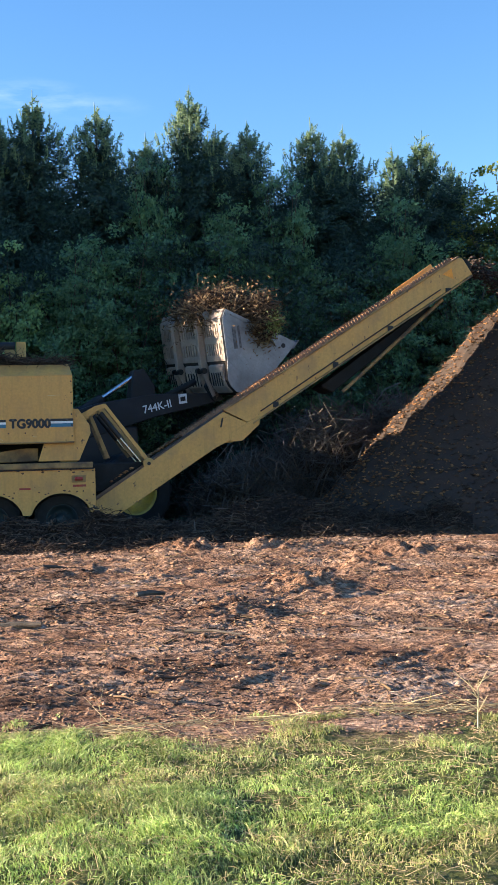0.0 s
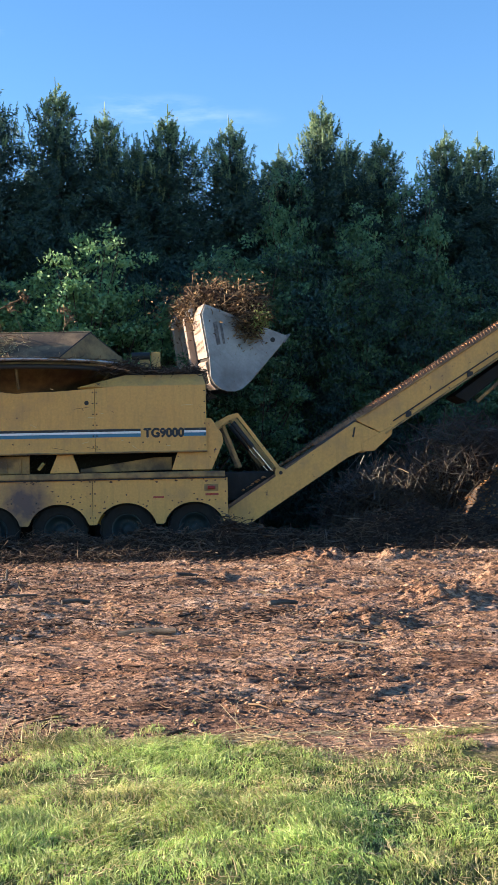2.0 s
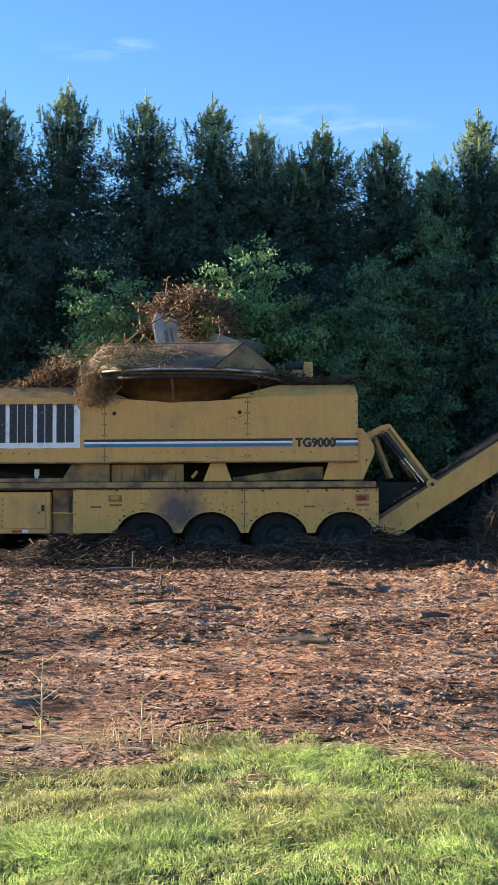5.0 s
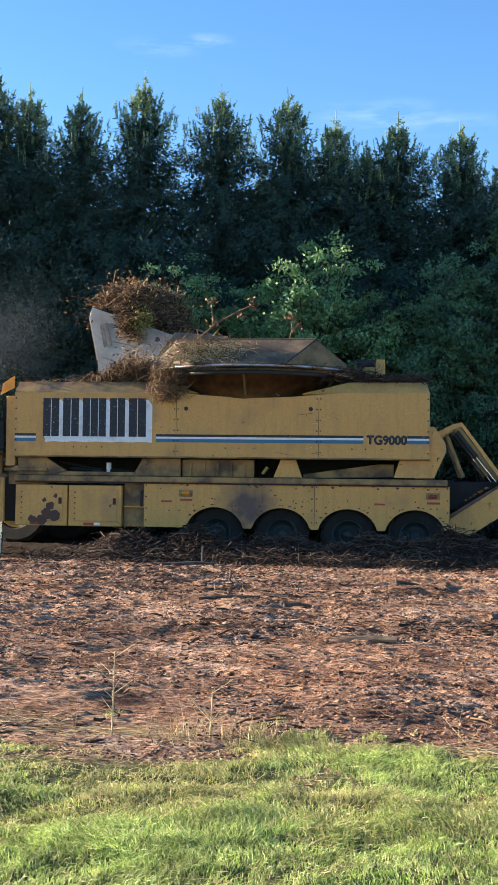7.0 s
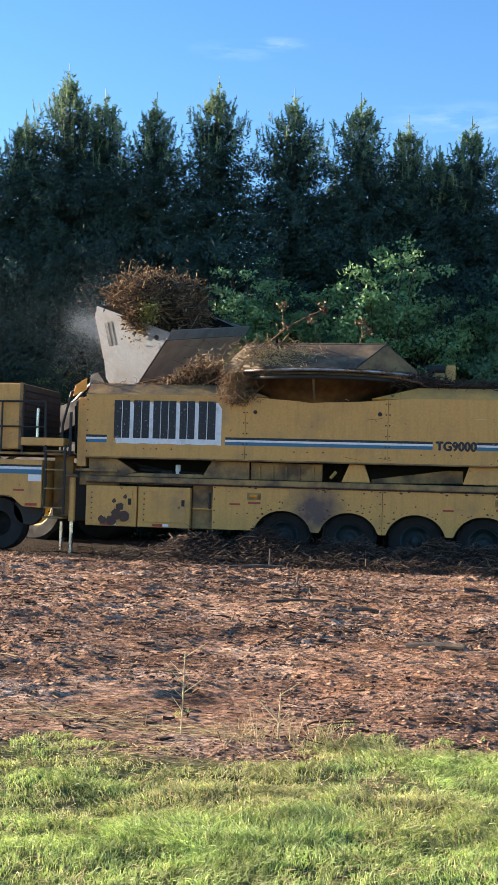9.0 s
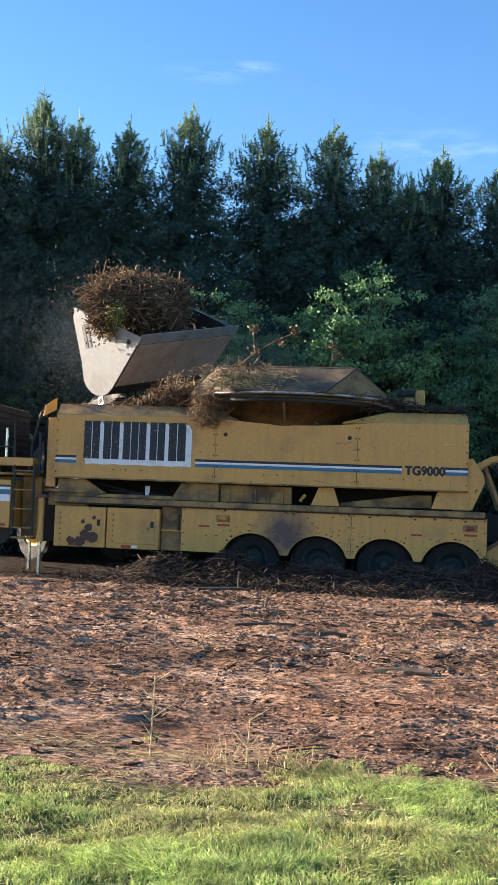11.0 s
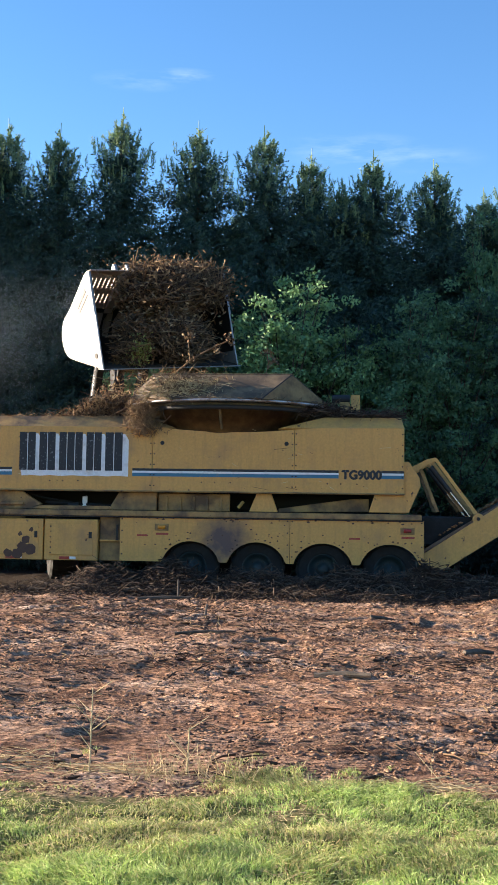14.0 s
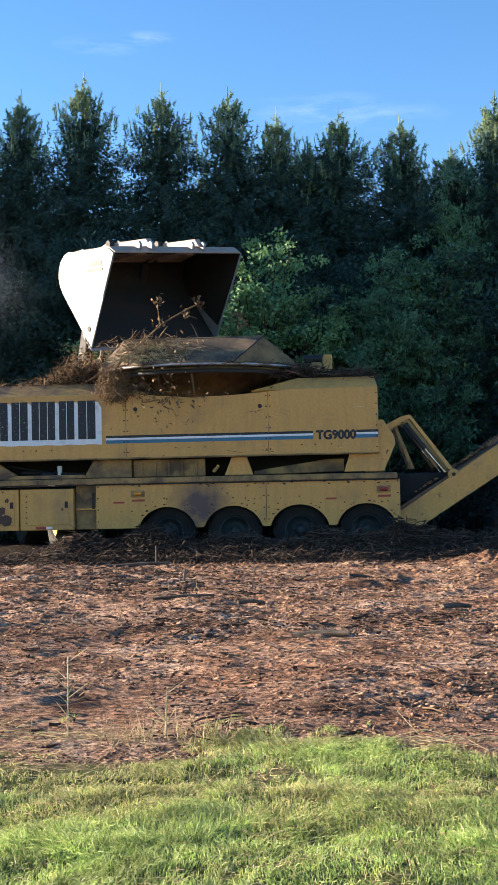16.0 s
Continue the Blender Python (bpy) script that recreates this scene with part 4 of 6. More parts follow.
def build_front_end(g):
    part("corner_post", box(-5.56, -5.37, 0.12, 0.32, 1.7, 3.05), YELLOW, g)
    part("front_shelf", box(-5.56, -4.7, 0.06, 0.3, 1.60, 1.66), YELLOW_DIRTY, g)
    part("front_web", box(-5.5, -4.7, 0.16, 0.24, 1.34, 1.595), YELLOW_DIRTY, g)
    part("warning_flag", prism([(-5.64, 3.06), (-5.37, 3.2), (-5.37, 3.43), (-5.60, 3.28)], 0.02, 0.045, 0.004), ORANGE, g)
    jack = part("landing_jack", rod((-5.62, 0.12, 0.62), (-5.62, 0.12, 1.5), 0.065, None, 14), YELLOW, g)
    part("ram", rod((-5.62, 0.12, 0.0), (-5.62, 0.12, 0.7), 0.04, None, 12), CHROME, jack)
    part("ram", rod((-5.92, 0.4, 0.05), (-5.92, 0.4, 0.6), 0.035, None, 12), CHROME, jack)
    part("collar", box(-5.74, -5.5, 0.02, 0.22, 1.48, 1.54), YELLOW_DIRTY, jack)
    # ladder
    ladder = part("ladder", rod((-6.16, 0.02, 0.75), (-6.16, 0.02, 2.1), 0.025), DARK, g)
    part("rail", rod((-5.76, 0.02, 0.75), (-5.76, 0.02, 2.1), 0.025), DARK, ladder)
    for i in range(4):
        part("rung", box(-6.15, -5.77, -0.02, 0.14, 0.86 + 0.37 * i, 0.89 + 0.37 * i, 0.005), YELLOW_DIRTY, ladder)
    part("ladder_back", box(-6.15, -5.75, 0.5, 0.54, 0.7, 2.0), YELLOW_DIRTY, g)
    part("bottom_step", box(-6.2, -5.76, 0.0, 0.3, 0.66, 0.7), YELLOW_DIRTY, g)
    # gooseneck body with stripe
    neck = part("gooseneck_body", prism([(-9.2, 1.15), (-6.85, 1.08), (-6.6, 0.88), (-6.22, 0.86), (-6.22, 1.80), (-9.2, 1.80)], 0.0, 2.4, 0.012), YELLOW, g)
    for z0, z1, mat in ((1.66, 1.70, NAVY), (1.61, 1.66, WHITE), (1.52, 1.61, BLUE)):
        part("stripe", box(-9.2, -6.225, -0.004, 0.0005, z0, z1, 0), mat, neck)
    part("data_plate", box(-6.5, -6.23, -0.004, 0.0005, 1.38, 1.51, 0), WHITE, neck)
    part("reflector", box(-6.55, -6.3, -0.004, 0.0005, 0.9, 0.95, 0), RED, neck)
    part("reflector", box(-6.8, -6.58, -0.004, 0.0005, 1.18, 1.22, 0), RED, neck)
    part("landing_foot", lathe([(0.0, -0.1), (0.3, -0.1), (0.32, 0.0), (0.0, 0.1)], (-6.55, 0.3, 0.82), 20), DARK, g)
    part("drive_tyre", lathe([(0.25, -0.15), (0.5, -0.15), (0.53, -0.05), (0.53, 0.15), (0.25, 0.15), (0.0, 0.1)], (-7.15, 0.35, 0.53), 28), BLACK, g)
    part("platform", box(-9.2, -5.75, 0.02, 2.35, 1.9, 1.95), YELLOW_DIRTY, g)
    part("platform_step", box(-6.68, -5.8, 0.0, 0.5, 2.08, 2.24), YELLOW, g)
    hood = part("engine_hood", box(-9.2, -6.72, 0.1, 2.3, 2.0, 3.32, 0.03), YELLOW, g)
    # dark cover plate and bars added over the hood's end
    part("dark_end_cover", box(-6.718, -6.70, 0.14, 2.26, 2.02, 3.30, 0.004), DARK, hood)
    for i in range(9):
        part("cover_bar", box(-6.699, -6.685, 0.2, 2.2, 2.12 + 0.13 * i, 2.15 + 0.13 * i, 0.003), BLACK, hood)
    part("hood_edge", box(-6.76, -6.70, 0.06, 0.1, 2.0, 3.32, 0.004), YELLOW_DIRTY, hood)
    rail = part("handrail", rod((-7.4, 0.03, 2.95), (-6.2, 0.03, 2.95), 0.02), DARK, g)
    for z in (2.45,):
        part("rail_bar", rod((-7.4, 0.03, z), (-6.2, 0.03, z), 0.018), DARK, rail)
    for x in (-7.1, -6.66, -6.2):
        part("rail_post", rod((x, 0.03, 1.95), (x, 0.03, 2.95), 0.02), DARK, rail)
    part("rail_post", rod((-6.2, 0.03, 2.95), (-6.14, 0.03, 1.3), 0.02), DARK, rail)
    part("sight_tube", rod((-6.38, 0.1, 2.25), (-6.38, 0.1, 2.82), 0.03), CHROME, g)
    grab = part("grab_rail", rod((-5.68, 0.06, 1.9), (-5.68, 0.06, 2.75), 0.03), DARK, g)
    part("rail_bar", rod((-5.86, 0.1, 2.5), (-5.70, 0.1, 3.15), 0.025), DARK, grab)
    part("rail_bar", rod((-5.70, 0.1, 3.15), (-5.58, 0.1, 3.2), 0.025), DARK, grab)
    part("rail_bar", rod((-5.86, 0.1, 1.95), (-5.86, 0.1, 2.5), 0.025), DARK, grab)
    hoses = bmesh.new()
    r = np.random.default_rng(9)
    for i in range(9):
        y, x = 0.3 + 0.12 * i, -5.65 - 0.03 * (i % 3)
        rod((x, y, 1.95), (x + r.uniform(-0.1, 0.1), y, 2.9), 0.02, hoses, 6)
    part("hoses", hoses, BLACK, g)
    # added sheet: darkens the gap by the ladder and hides the loader wheel
    part("dark_gap_sheet", box(-5.745, -5.31, 0.52, 0.56, 0.62, 1.595), DARK, g)
    part("control_cabinet", box(-5.74, -5.57, 0.5, 2.2, 1.95, 3.0), DARK, g)


TUB = (-0.9, 1.5)


def ring(r, z, n, turn=0.0):
    return [(TUB[0] + r * math.cos(2 * math.pi * (i + turn) / n), TUB[1] + r * math.sin(2 * math.pi * (i + turn) / n), z) for i in range(n)]


def build_tub(g):
    tub = new("tub")
    tub.parent = g
    n = 8
    low = ring(2.16, 3.60, n, 0.5)
    top = [(TUB[0] + 1.33 * sx, TUB[1] + 1.33 * sy, 4.13) for sx, sy in ((1, 1), (-1, 1), (-1, -1), (1, -1))]
    # square-to-round flare of flat plates, each with its own thickness
    plates = []
    for k in range(4):
        plates.append((low[2 * k], low[(2 * k + 1) % n], top[k]))
        plates.append((low[(2 * k + 1) % n], low[(2 * k + 2) % n], top[(k + 1) % 4], top[k]))
    for poly in plates:
        own = bmesh.new()
        a = [Vector(p) for p in poly]
        nrm = (a[1] - a[0]).cross(a[2] - a[0]).normalized() * 0.012
        mid = sum(a, Vector()) / len(a)
        a = [p + (mid - p).normalized() * 0.012 for p in a]
        o, q = [own.verts.new(p + nrm) for p in a], [own.verts.new(p - nrm) for p in a]
        own.faces.new(o)
        own.faces.new(q[::-1])
        for j in range(len(a)):
            k = (j + 1) % len(a)
            own.faces.new((o[k], o[j], q[j], q[k]))
        # plates on the tub's right take the plain cone steel
        part("flare_plate", own, CONE_STEEL if mid.x > TUB[0] + 1.3 else TUB_STEEL, tub)
    for k in range(4):
        part("flare_edge", rod(top[k], top[(k + 1) % 4], 0.024, None, 6), TUB_STEEL, tub)
        for v in (low[2 * k], low[(2 * k + 1) % n]):
            part("seam_weld", rod(v, top[k], 0.014, None, 5), DARK, tub)
    seg = 48

    def band(rows, name, mat):
        own = bmesh.new()
        rr = [[own.verts.new(p) for p in ring(r, z, seg)] for r, z in rows]
        for a, c in zip(rr, rr[1:]):
            for i in range(seg):
                own.faces.new((a[i], a[(i + 1) % seg], c[(i + 1) % seg], c[i]))
        part(name, own, mat, tub, smooth=True)

    band([(1.96, 3.562), (2.1, 3.562), (2.1, 3.60), (1.96, 3.60), (1.96, 3.562)], "rim_ring", CHROME_DULL)
    band([(1.9, 3.5), (1.93, 3.54), (1.50, 3.0), (1.44, 3.0), (1.86, 3.5)], "lower_cone", CONE_STEEL)
    band([(1.93, 3.42), (1.97, 3.42), (1.97, 3.5), (1.93, 3.5), (1.93, 3.42)], "drive_ring", DARK)
    band([(1.44, 3.0), (1.40, 2.4), (0.0, 2.4)], "floor_plate", DARK)
    for a in range(6):
        k = 2 * math.pi * (a + 0.52) / 6
        p = Vector((TUB[0] + 1.56 * math.cos(k), TUB[1] + 1.56 * math.sin(k), 3.08))
        q = Vector((TUB[0] + 1.94 * math.cos(k), TUB[1] + 1.94 * math.sin(k), 3.48))
        part("gusset", rod(p, q, 0.025, None, 4), CONE_STEEL, tub)
    part("tilt_bracket", box(1.3, 1.5, 1.15, 1.35, 3.33, 3.72), YELLOW_DIRTY, g)
    part("tilt_bracket", box(1.52, 1.7, 1.15, 1.3, 3.45, 3.86), YELLOW, g)
    part("motor", rod((1.15, 1.2, 3.78), (1.5, 1.2, 3.78), 0.08, None, 12), DARK, g)


CHROME_DULL = plain("scraped_steel_rim", (0.42, 0.42, 0.42), (0.16, 0.12, 0.09), 0.45, 0.6, 4.0, (0.45, 0.6))
SLOPE = math.atan2(5.33 - 2.40, 10.12 - 5.36)


def along(s, up=0.0):
    """A point of the conveyor in x and z: s metres up the slope from the fold, up across it."""
    return 5.36 + s * math.cos(SLOPE) - up * math.sin(SLOPE), 2.40 + s * math.sin(SLOPE) + up * math.cos(SLOPE)


def build_conveyor(g):
    c = new("discharge_conveyor")
    c.parent = g
    for y in (0.32, 1.62):
        heel = [(2.97, 0.44), (2.93, 0.80), (5.352, 2.392), (5.872, 2.150), (5.62, 1.92), (5.2, 1.72), (3.18, 0.42)]
        part("lower_side_plate", prism(heel, y - 0.025, y + 0.025, 0.006), YELLOW, c)
        upper = [along(0.02), along(5.55), along(5.62, -0.06), along(5.62, -0.42), along(0.32, -0.48)]
        part("upper_side_plate", prism(upper, y - 0.02, y + 0.02, 0.006), YELLOW, c)
        part("bottom_flange", prism([along(0.35, -0.48), along(5.6, -0.43), along(5.6, -0.46), along(0.35, -0.51)], y - 0.06, y + 0.06, 0.004), YELLOW_DIRTY, c)
        part("top_flange", prism([along(0.02, 0.0), along(5.55, 0.0), along(5.55, 0.03), along(0.02, 0.03)], y - 0.05, y + 0.05, 0.004), YELLOW_DIRTY, c)
        part("fold_hinge", prism([along(-0.15, -0.4), along(0.55, -0.44), along(0.45, -0.58), along(0.0, -0.66), along(-0.2, -0.55)], y - 0.03, y + 0.03, 0.01), YELLOW, c)
    part("belt", prism([(2.9, 0.86), along(5.6, 0.03), along(5.6, -0.02), (2.95, 0.80)], 0.36, 1.58, 0), BELT, c, "brown chip-covered belt")
    part("return_belt", prism([(3.0, 0.6), along(5.5, -0.28), along(5.5, -0.31), (3.0, 0.56)], 0.36, 1.58, 0), BLACK, c)
    # rubber skirt with a scalloped edge
    for y in (0.29, 1.66):
        own = bmesh.new()
        n = 96
        for i in range(n):
            s = -0.9 + 6.3 * i / n
            prism([along(s, 0.03), along(s + 0.056, 0.03), along(s + 0.056, 0.095), along(s + 0.006, 0.11)], y - 0.008, y + 0.008, 0, own)
        part("scalloped_skirt", own, BELT, c, "toothed rubber edge strip")
    part("head_drum", rod((*along(5.55, -0.2)[:1], 0.36, along(5.55, -0.2)[1]), (along(5.55, -0.2)[0], 1.58, along(5.55, -0.2)[1]), 0.17, None, 20), BLACK, c)
    part("warning_triangle", prism([along(5.1, -0.10), along(5.32, -0.1), along(5.24, -0.30)], 0.292, 0.298, 0), ORANGE, c)
    part("top_board", prism([along(4.4, 0.05), along(5.5, 0.05), along(5.5, 0.16), along(4.5, 0.13)], 1.64, 1.68, 0.004), YELLOW, c)
    # chip load on the belt
    n = 1600
    s, y = rng.uniform(-2.6, 5.5, n), rng.uniform(0.4, 1.54, n)
    pts = np.stack([5.36 + s * math.cos(SLOPE), y, 2.40 + s * math.sin(SLOPE)], -1) + np.array([0, 0, 0.06])
    part("chip_load", mesh_of("chip_load", *lumps(pts, rng.uniform(0.02, 0.055, n)), CHIP), None, c)
    # fold cylinder and strut under the upper run
    a, b2 = along(2.2, -0.95), along(4.9, -0.52)
    part("fold_strut", rod((a[0], 0.5, a[1]), (b2[0], 0.5, b2[1]), 0.035), YELLOW_DIRTY, c)
    part("fold_chute", prism([along(1.9, -0.62), along(4.6, -0.47), along(4.75, -0.62), along(2.05, -0.86)], 0.6, 1.4, 0.02), BLACK, c)
    for s0 in (0.9, 2.3, 3.6, 5.0):
        q = along(s0, -0.45)
        part("clamp", box(q[0] - 0.05, q[0] + 0.06, 0.27, 0.3, q[1] - 0.03, q[1] + 0.08, 0.008), DARK, c)
    p = along(-0.05, -0.2)
    part("hook", rod((p[0] - 0.12, 0.285, p[1] - 0.1), (p[0] - 0.08, 0.285, p[1] + 0.08), 0.015), DARK, c)
    part("oil_line", rod((along(0.6, -0.38)[0], 0.285, along(0.6, -0.38)[1]), (along(4.9, -0.33)[0], 0.285, along(4.9, -0.33)[1]), 0.012), DARK, c)
    # folding link to the housing
    for y in (0.38, 1.6):
        part("link_arm", prism([(2.66, 2.40), (2.97, 2.56), (3.13, 2.60), (3.16, 2.52), (3.0, 2.47), (2.72, 2.28)], y - 0.03, y + 0.03, 0.004), YELLOW, c)
        part("link_bar", prism([(3.09, 2.585), (3.155, 2.60), (3.96, 1.52), (3.90, 1.475)], y - 0.025, y + 0.025, 0.004), YELLOW, c)
        part("link_bar", prism([(2.98, 2.46), (3.03, 2.47), (3.66, 1.62), (3.61, 1.585)], y + 0.05, y + 0.09, 0.004), YELLOW_DIRTY, c)
        part("link_ram", rod((3.05, y + 0.03, 2.42), (3.42, y + 0.03, 1.95), 0.045, None, 12), DARK, c)
        part("link_rod", rod((3.42, y + 0.03, 1.95), (3.78, y + 0.03, 1.5), 0.022, None, 10), CHROME, c)
        part("pivot_plate", lathe([(0.0, -0.05), (0.1, -0.05), (0.11, 0.0), (0.11, 0.03), (0.0, 0.03)], (3.93, y - 0.03, 1.46), 18), YELLOW, c)
        part("pivot_pin", rod((3.93, y - 0.11, 1.46), (3.93, y, 1.46), 0.035, None, 10), DARK, c)
        part("brace", prism([(2.84, 2.38), (2.91, 2.38), (3.22, 1.58), (3.14, 1.58)], y + 0.1, y + 0.14, 0.004), YELLOW_DIRTY, c)
    part("rubber_curtain", box(2.75, 4.1, 0.5, 1.5, 0.95, 1.5, 0.03), BLACK, c)


grinder = build_grinder()


# ---- wheel loader ----
def bucket_profile():
    """Outline of a side plate in x and z, the cutting edge at the front."""
    pts = [(1.93, 0.0), (0.50, 0.0)]
    for k in range(1, 7):
        a = math.pi * (1.5 - 0.66 * k / 6)
        pts.append((0.48 + 0.50 * math.cos(a), 0.50 + 0.50 * math.sin(a)))
    pts += [(0.35, 1.05), (0.95, 1.80), (1.16, 1.88)]
    return pts


BW = 3.2


def build_loader():
    l = thing("wheel_loader", "large yellow wheel loader with dark boom behind the grinder", "loader")
    part("front_frame", box(-1.0, 2.3, -0.55, 0.55, 0.6, 2.35, 0.05), DARK, l)
    part("rear_body", prism([(-4.9, 0.9), (-1.9, 0.75), (-1.9, 2.2), (-4.9, 2.3)], -1.1, 1.1, 0.05), RIM, l)
    part("engine_hood", prism([(-4.9, 2.3), (-2.9, 2.3), (-2.9, 2.75), (-4.8, 2.62)], -0.9, 0.9, 0.04), RIM, l)
    cab = part("cab", prism([(-2.9, 2.2), (-1.35, 2.2), (-1.2, 3.45), (-2.8, 3.45)], -0.75, 0.75, 0.04), GLASS, l)
    part("roof", box(-2.95, -1.05, -0.85, 0.85, 3.45, 3.58, 0.04), DARK, cab)
    for x, x2 in ((-1.35, -1.2), (-2.9, -2.8), (-2.1, -2.05)):
        for y in (-0.77, 0.77):
            part("pillar", rod((x, y, 2.2), (x2, y, 3.45), 0.05), DARK, cab)
    for x in (1.8, -2.4):
        for y in (-1.15, 1.15):
            w = wheel_parts(l, (x, y, 0.87), 0.87, 0.62, RIM, 0.15)
            if y > 0:
                w.rotation_euler = (0, 0, math.pi)
        part("axle", rod((x, -1.0, 0.87), (x, 1.0, 0.87), 0.2), DARK, l)
    boom = new("boom")
    boom.parent = l
    for y in (-0.5, 0.5):
        arm = part("boom_arm", prism([(-0.15, -0.25), (0.1, 0.3), (1.6, 0.48), (2.6, 0.40), (3.75, 0.12), (3.8, -0.12), (2.6, -0.12), (1.5, -0.22)], y - 0.08, y + 0.08, 0.02), BOOM, boom)
    part("badge", prism([(2.60, 0.04), (2.86, 0.02), (2.90, 0.24), (2.64, 0.26)], -0.592, -0.583, 0), WHITE, boom)
    part("badge_mark", prism([(2.66, 0.09), (2.82, 0.08), (2.84, 0.18), (2.68, 0.19)], -0.596, -0.592, 0), BOOM, boom)
    part("cross_tube", rod((1.7, -0.6, 0.1), (1.7, 0.6, 0.1), 0.14, None, 14), BOOM, boom)
    part("bellcrank", prism([(2.25, 0.0), (2.75, 0.0), (2.86, 0.55), (2.72, 1.0), (2.52, 1.02), (2.36, 0.5)], -0.12, 0.12, 0.02), BOOM, boom)
    part("tilt_cylinder", rod((0.9, 0, 0.15), (1.85, 0, 0.56), 0.1, None, 14), BOOM, boom)
    part("tilt_rod", rod((1.85, 0, 0.56), (2.6, 0, 0.92), 0.05, None, 12), CHROME, boom)
    part("tilt_link", rod((2.5, 0, 0.1), (3.7, 0, 0.45), 0.07, None, 8), BOOM, boom)
    for y in (-0.45, 0.45):
        cyl = part("lift_cylinder", rod((-0.2, y, -0.9), (1.0, y, -0.45), 0.09, None, 14), BOOM, boom)
        part("lift_rod", rod((1.0, y, -0.45), (1.9, y, -0.12), 0.05, None, 12), CHROME, cyl)
    for o in boom.children_recursive:
        badge = o.name.startswith("badge")
        o.data.transform(Matrix.Translation((1.95, 0, 0)) @ Matrix.Diagonal((0.8, 1, 1, 1)) if badge else Matrix.Diagonal((1.315, 1, 1, 1)))
    lettering("744K-II", 0.25, WHITE, boom, (3.10, -0.585, 0.02), (90, 0, 0), "lettering", 0.003)
    b = new("bucket")
    b.parent = l
    prof = bucket_profile()
    for y0 in (-BW / 2, BW / 2 - 0.03):
        p = part("side_plate", prism(prof, y0, y0 + 0.03, 0.004), BUCKET, b, "scratched light grey steel")
        s = -1 if y0 < 0 else 1
        yo = y0 - 0.004 if y0 < 0 else y0 + 0.034
        part("stiffener", prism([(1.10, 1.86), (1.16, 1.88), (1.50, 1.05), (1.40, 1.05)], min(yo, yo + 0.012 * s), max(yo, yo + 0.012 * s), 0), BUCKET, p)
        for k, w in ((0.0, 0.07), (0.11, 0.045)):
            part("logo_bar", prism([(0.66 + k, 1.10 - 0.8 * k), (0.66 + w + k, 1.10 - 0.8 * w - 0.8 * k), (0.98 + w + k, 1.50 - 0.8 * w - 0.8 * k), (0.98 + k, 1.50 - 0.8 * k)], min(yo, yo + 0.004 * s), max(yo, yo + 0.004 * s), 0), MARK, p)
        # near-black sheet added on each side plate's inner face
        part("inner_side_sheet", prism([(x, z) for x, z in prof[1:]] + [(1.55, 0.9), (1.75, 0.3)], *((y0 + 0.0305, y0 + 0.036) if y0 < 0 else (y0 - 0.006, y0 - 0.0005)), 0), BUCKET_IN, p)
        part("pin_hole", lathe([(0.055, 0.006), (0.055, -0.008), (0.0, -0.006)], (1.62, yo, 0.22), 12), DARK, p)
    # floor and back: one bent shell with thickness
    prof = prof[:9]
    shell = bmesh.new()
    inner = [(x + 0.035 * nx, z + 0.035 * nz) for (x, z), (nx, nz) in zip(prof, [(0, 1), (0, 1)] + [(0.8, 0.6)] * 6 + [(0.8, -0.4)])]
    rows = [[shell.verts.new((x, y, z)) for (x, z), y in ((o, -BW / 2 + 0.032), (o, BW / 2 - 0.032), (n, BW / 2 - 0.032), (n, -BW / 2 + 0.032))] for o, n in zip(prof, inner)]
    for a, c in zip(rows, rows[1:]):
        for k in range(4):
            shell.faces.new((a[k], a[(k + 1) % 4], c[(k + 1) % 4], c[k]))
    shell.faces.new(rows[0])
    shell.faces.new(rows[-1][::-1])
    part("shell", shell, BUCKET_IN, b, "near-black inner shell with brown patches")
    part("floor_wear_plate", prism([(1.72, -0.022), (0.55, -0.022), (0.55, -0.004), (1.72, -0.004)], -BW / 2 + 0.05, BW / 2 - 0.05, 0.003), BUCKET_BACK, b, "dusty worn underside plate")
    # spill guard above the shell: three slotted panels with daylight through the slots
    def guard(k0, k1):
        p, q = (0.35, 1.05), (0.95, 1.80)
        (x0, z0), (x1, z1) = [(p[0] + (q[0] - p[0]) * k, p[1] + (q[1] - p[1]) * k) for k in (k0, k1)]
        return [(x0, z0), (x1, z1), (x1 - 0.03, z1 + 0.024), (x0 - 0.03, z0 + 0.024)]
    part("top_lip", prism([(0.95, 1.80), (1.16, 1.88), (1.15, 1.905), (0.93, 1.83)], -BW / 2 + 0.032, BW / 2 - 0.032, 0.004), BUCKET_BACK, b)
    for y0, y1 in ((-1.566, -0.66), (-0.56, 0.56), (0.66, 1.566)):
        for k0, k1 in ((0.0, 0.14), (0.42, 0.58), (0.88, 1.0)):
            part("back_panel", prism(guard(k0, k1), y0, y1, 0), BUCKET_BACK, b, "dusty tan slotted back panel")
        n = 8
        for k0, k1 in ((0.14, 0.42), (0.58, 0.88)):
            for k in range(n + 1):
                a = y0 + (y1 - y0) * k / (n + 1)
                w = (y1 - y0) / (n + 1) * (1.0 if k in (0, n) else 0.62)
                part("slat", prism(guard(k0, k1), a, a + w, 0), BUCKET_BACK, b)
        q = part("lower_panel", prism([(-0.06, 0.42), (0.0, 0.38), (0.30, 1.0), (0.22, 1.02), (-0.05, 0.62)], y0 + 0.12, y1 - 0.12, 0.012), BUCKET_BACK, b)
        for k in range(5):
            y = y0 + 0.12 + (y1 - y0 - 0.24) * (0.18 + 0.16 * k)
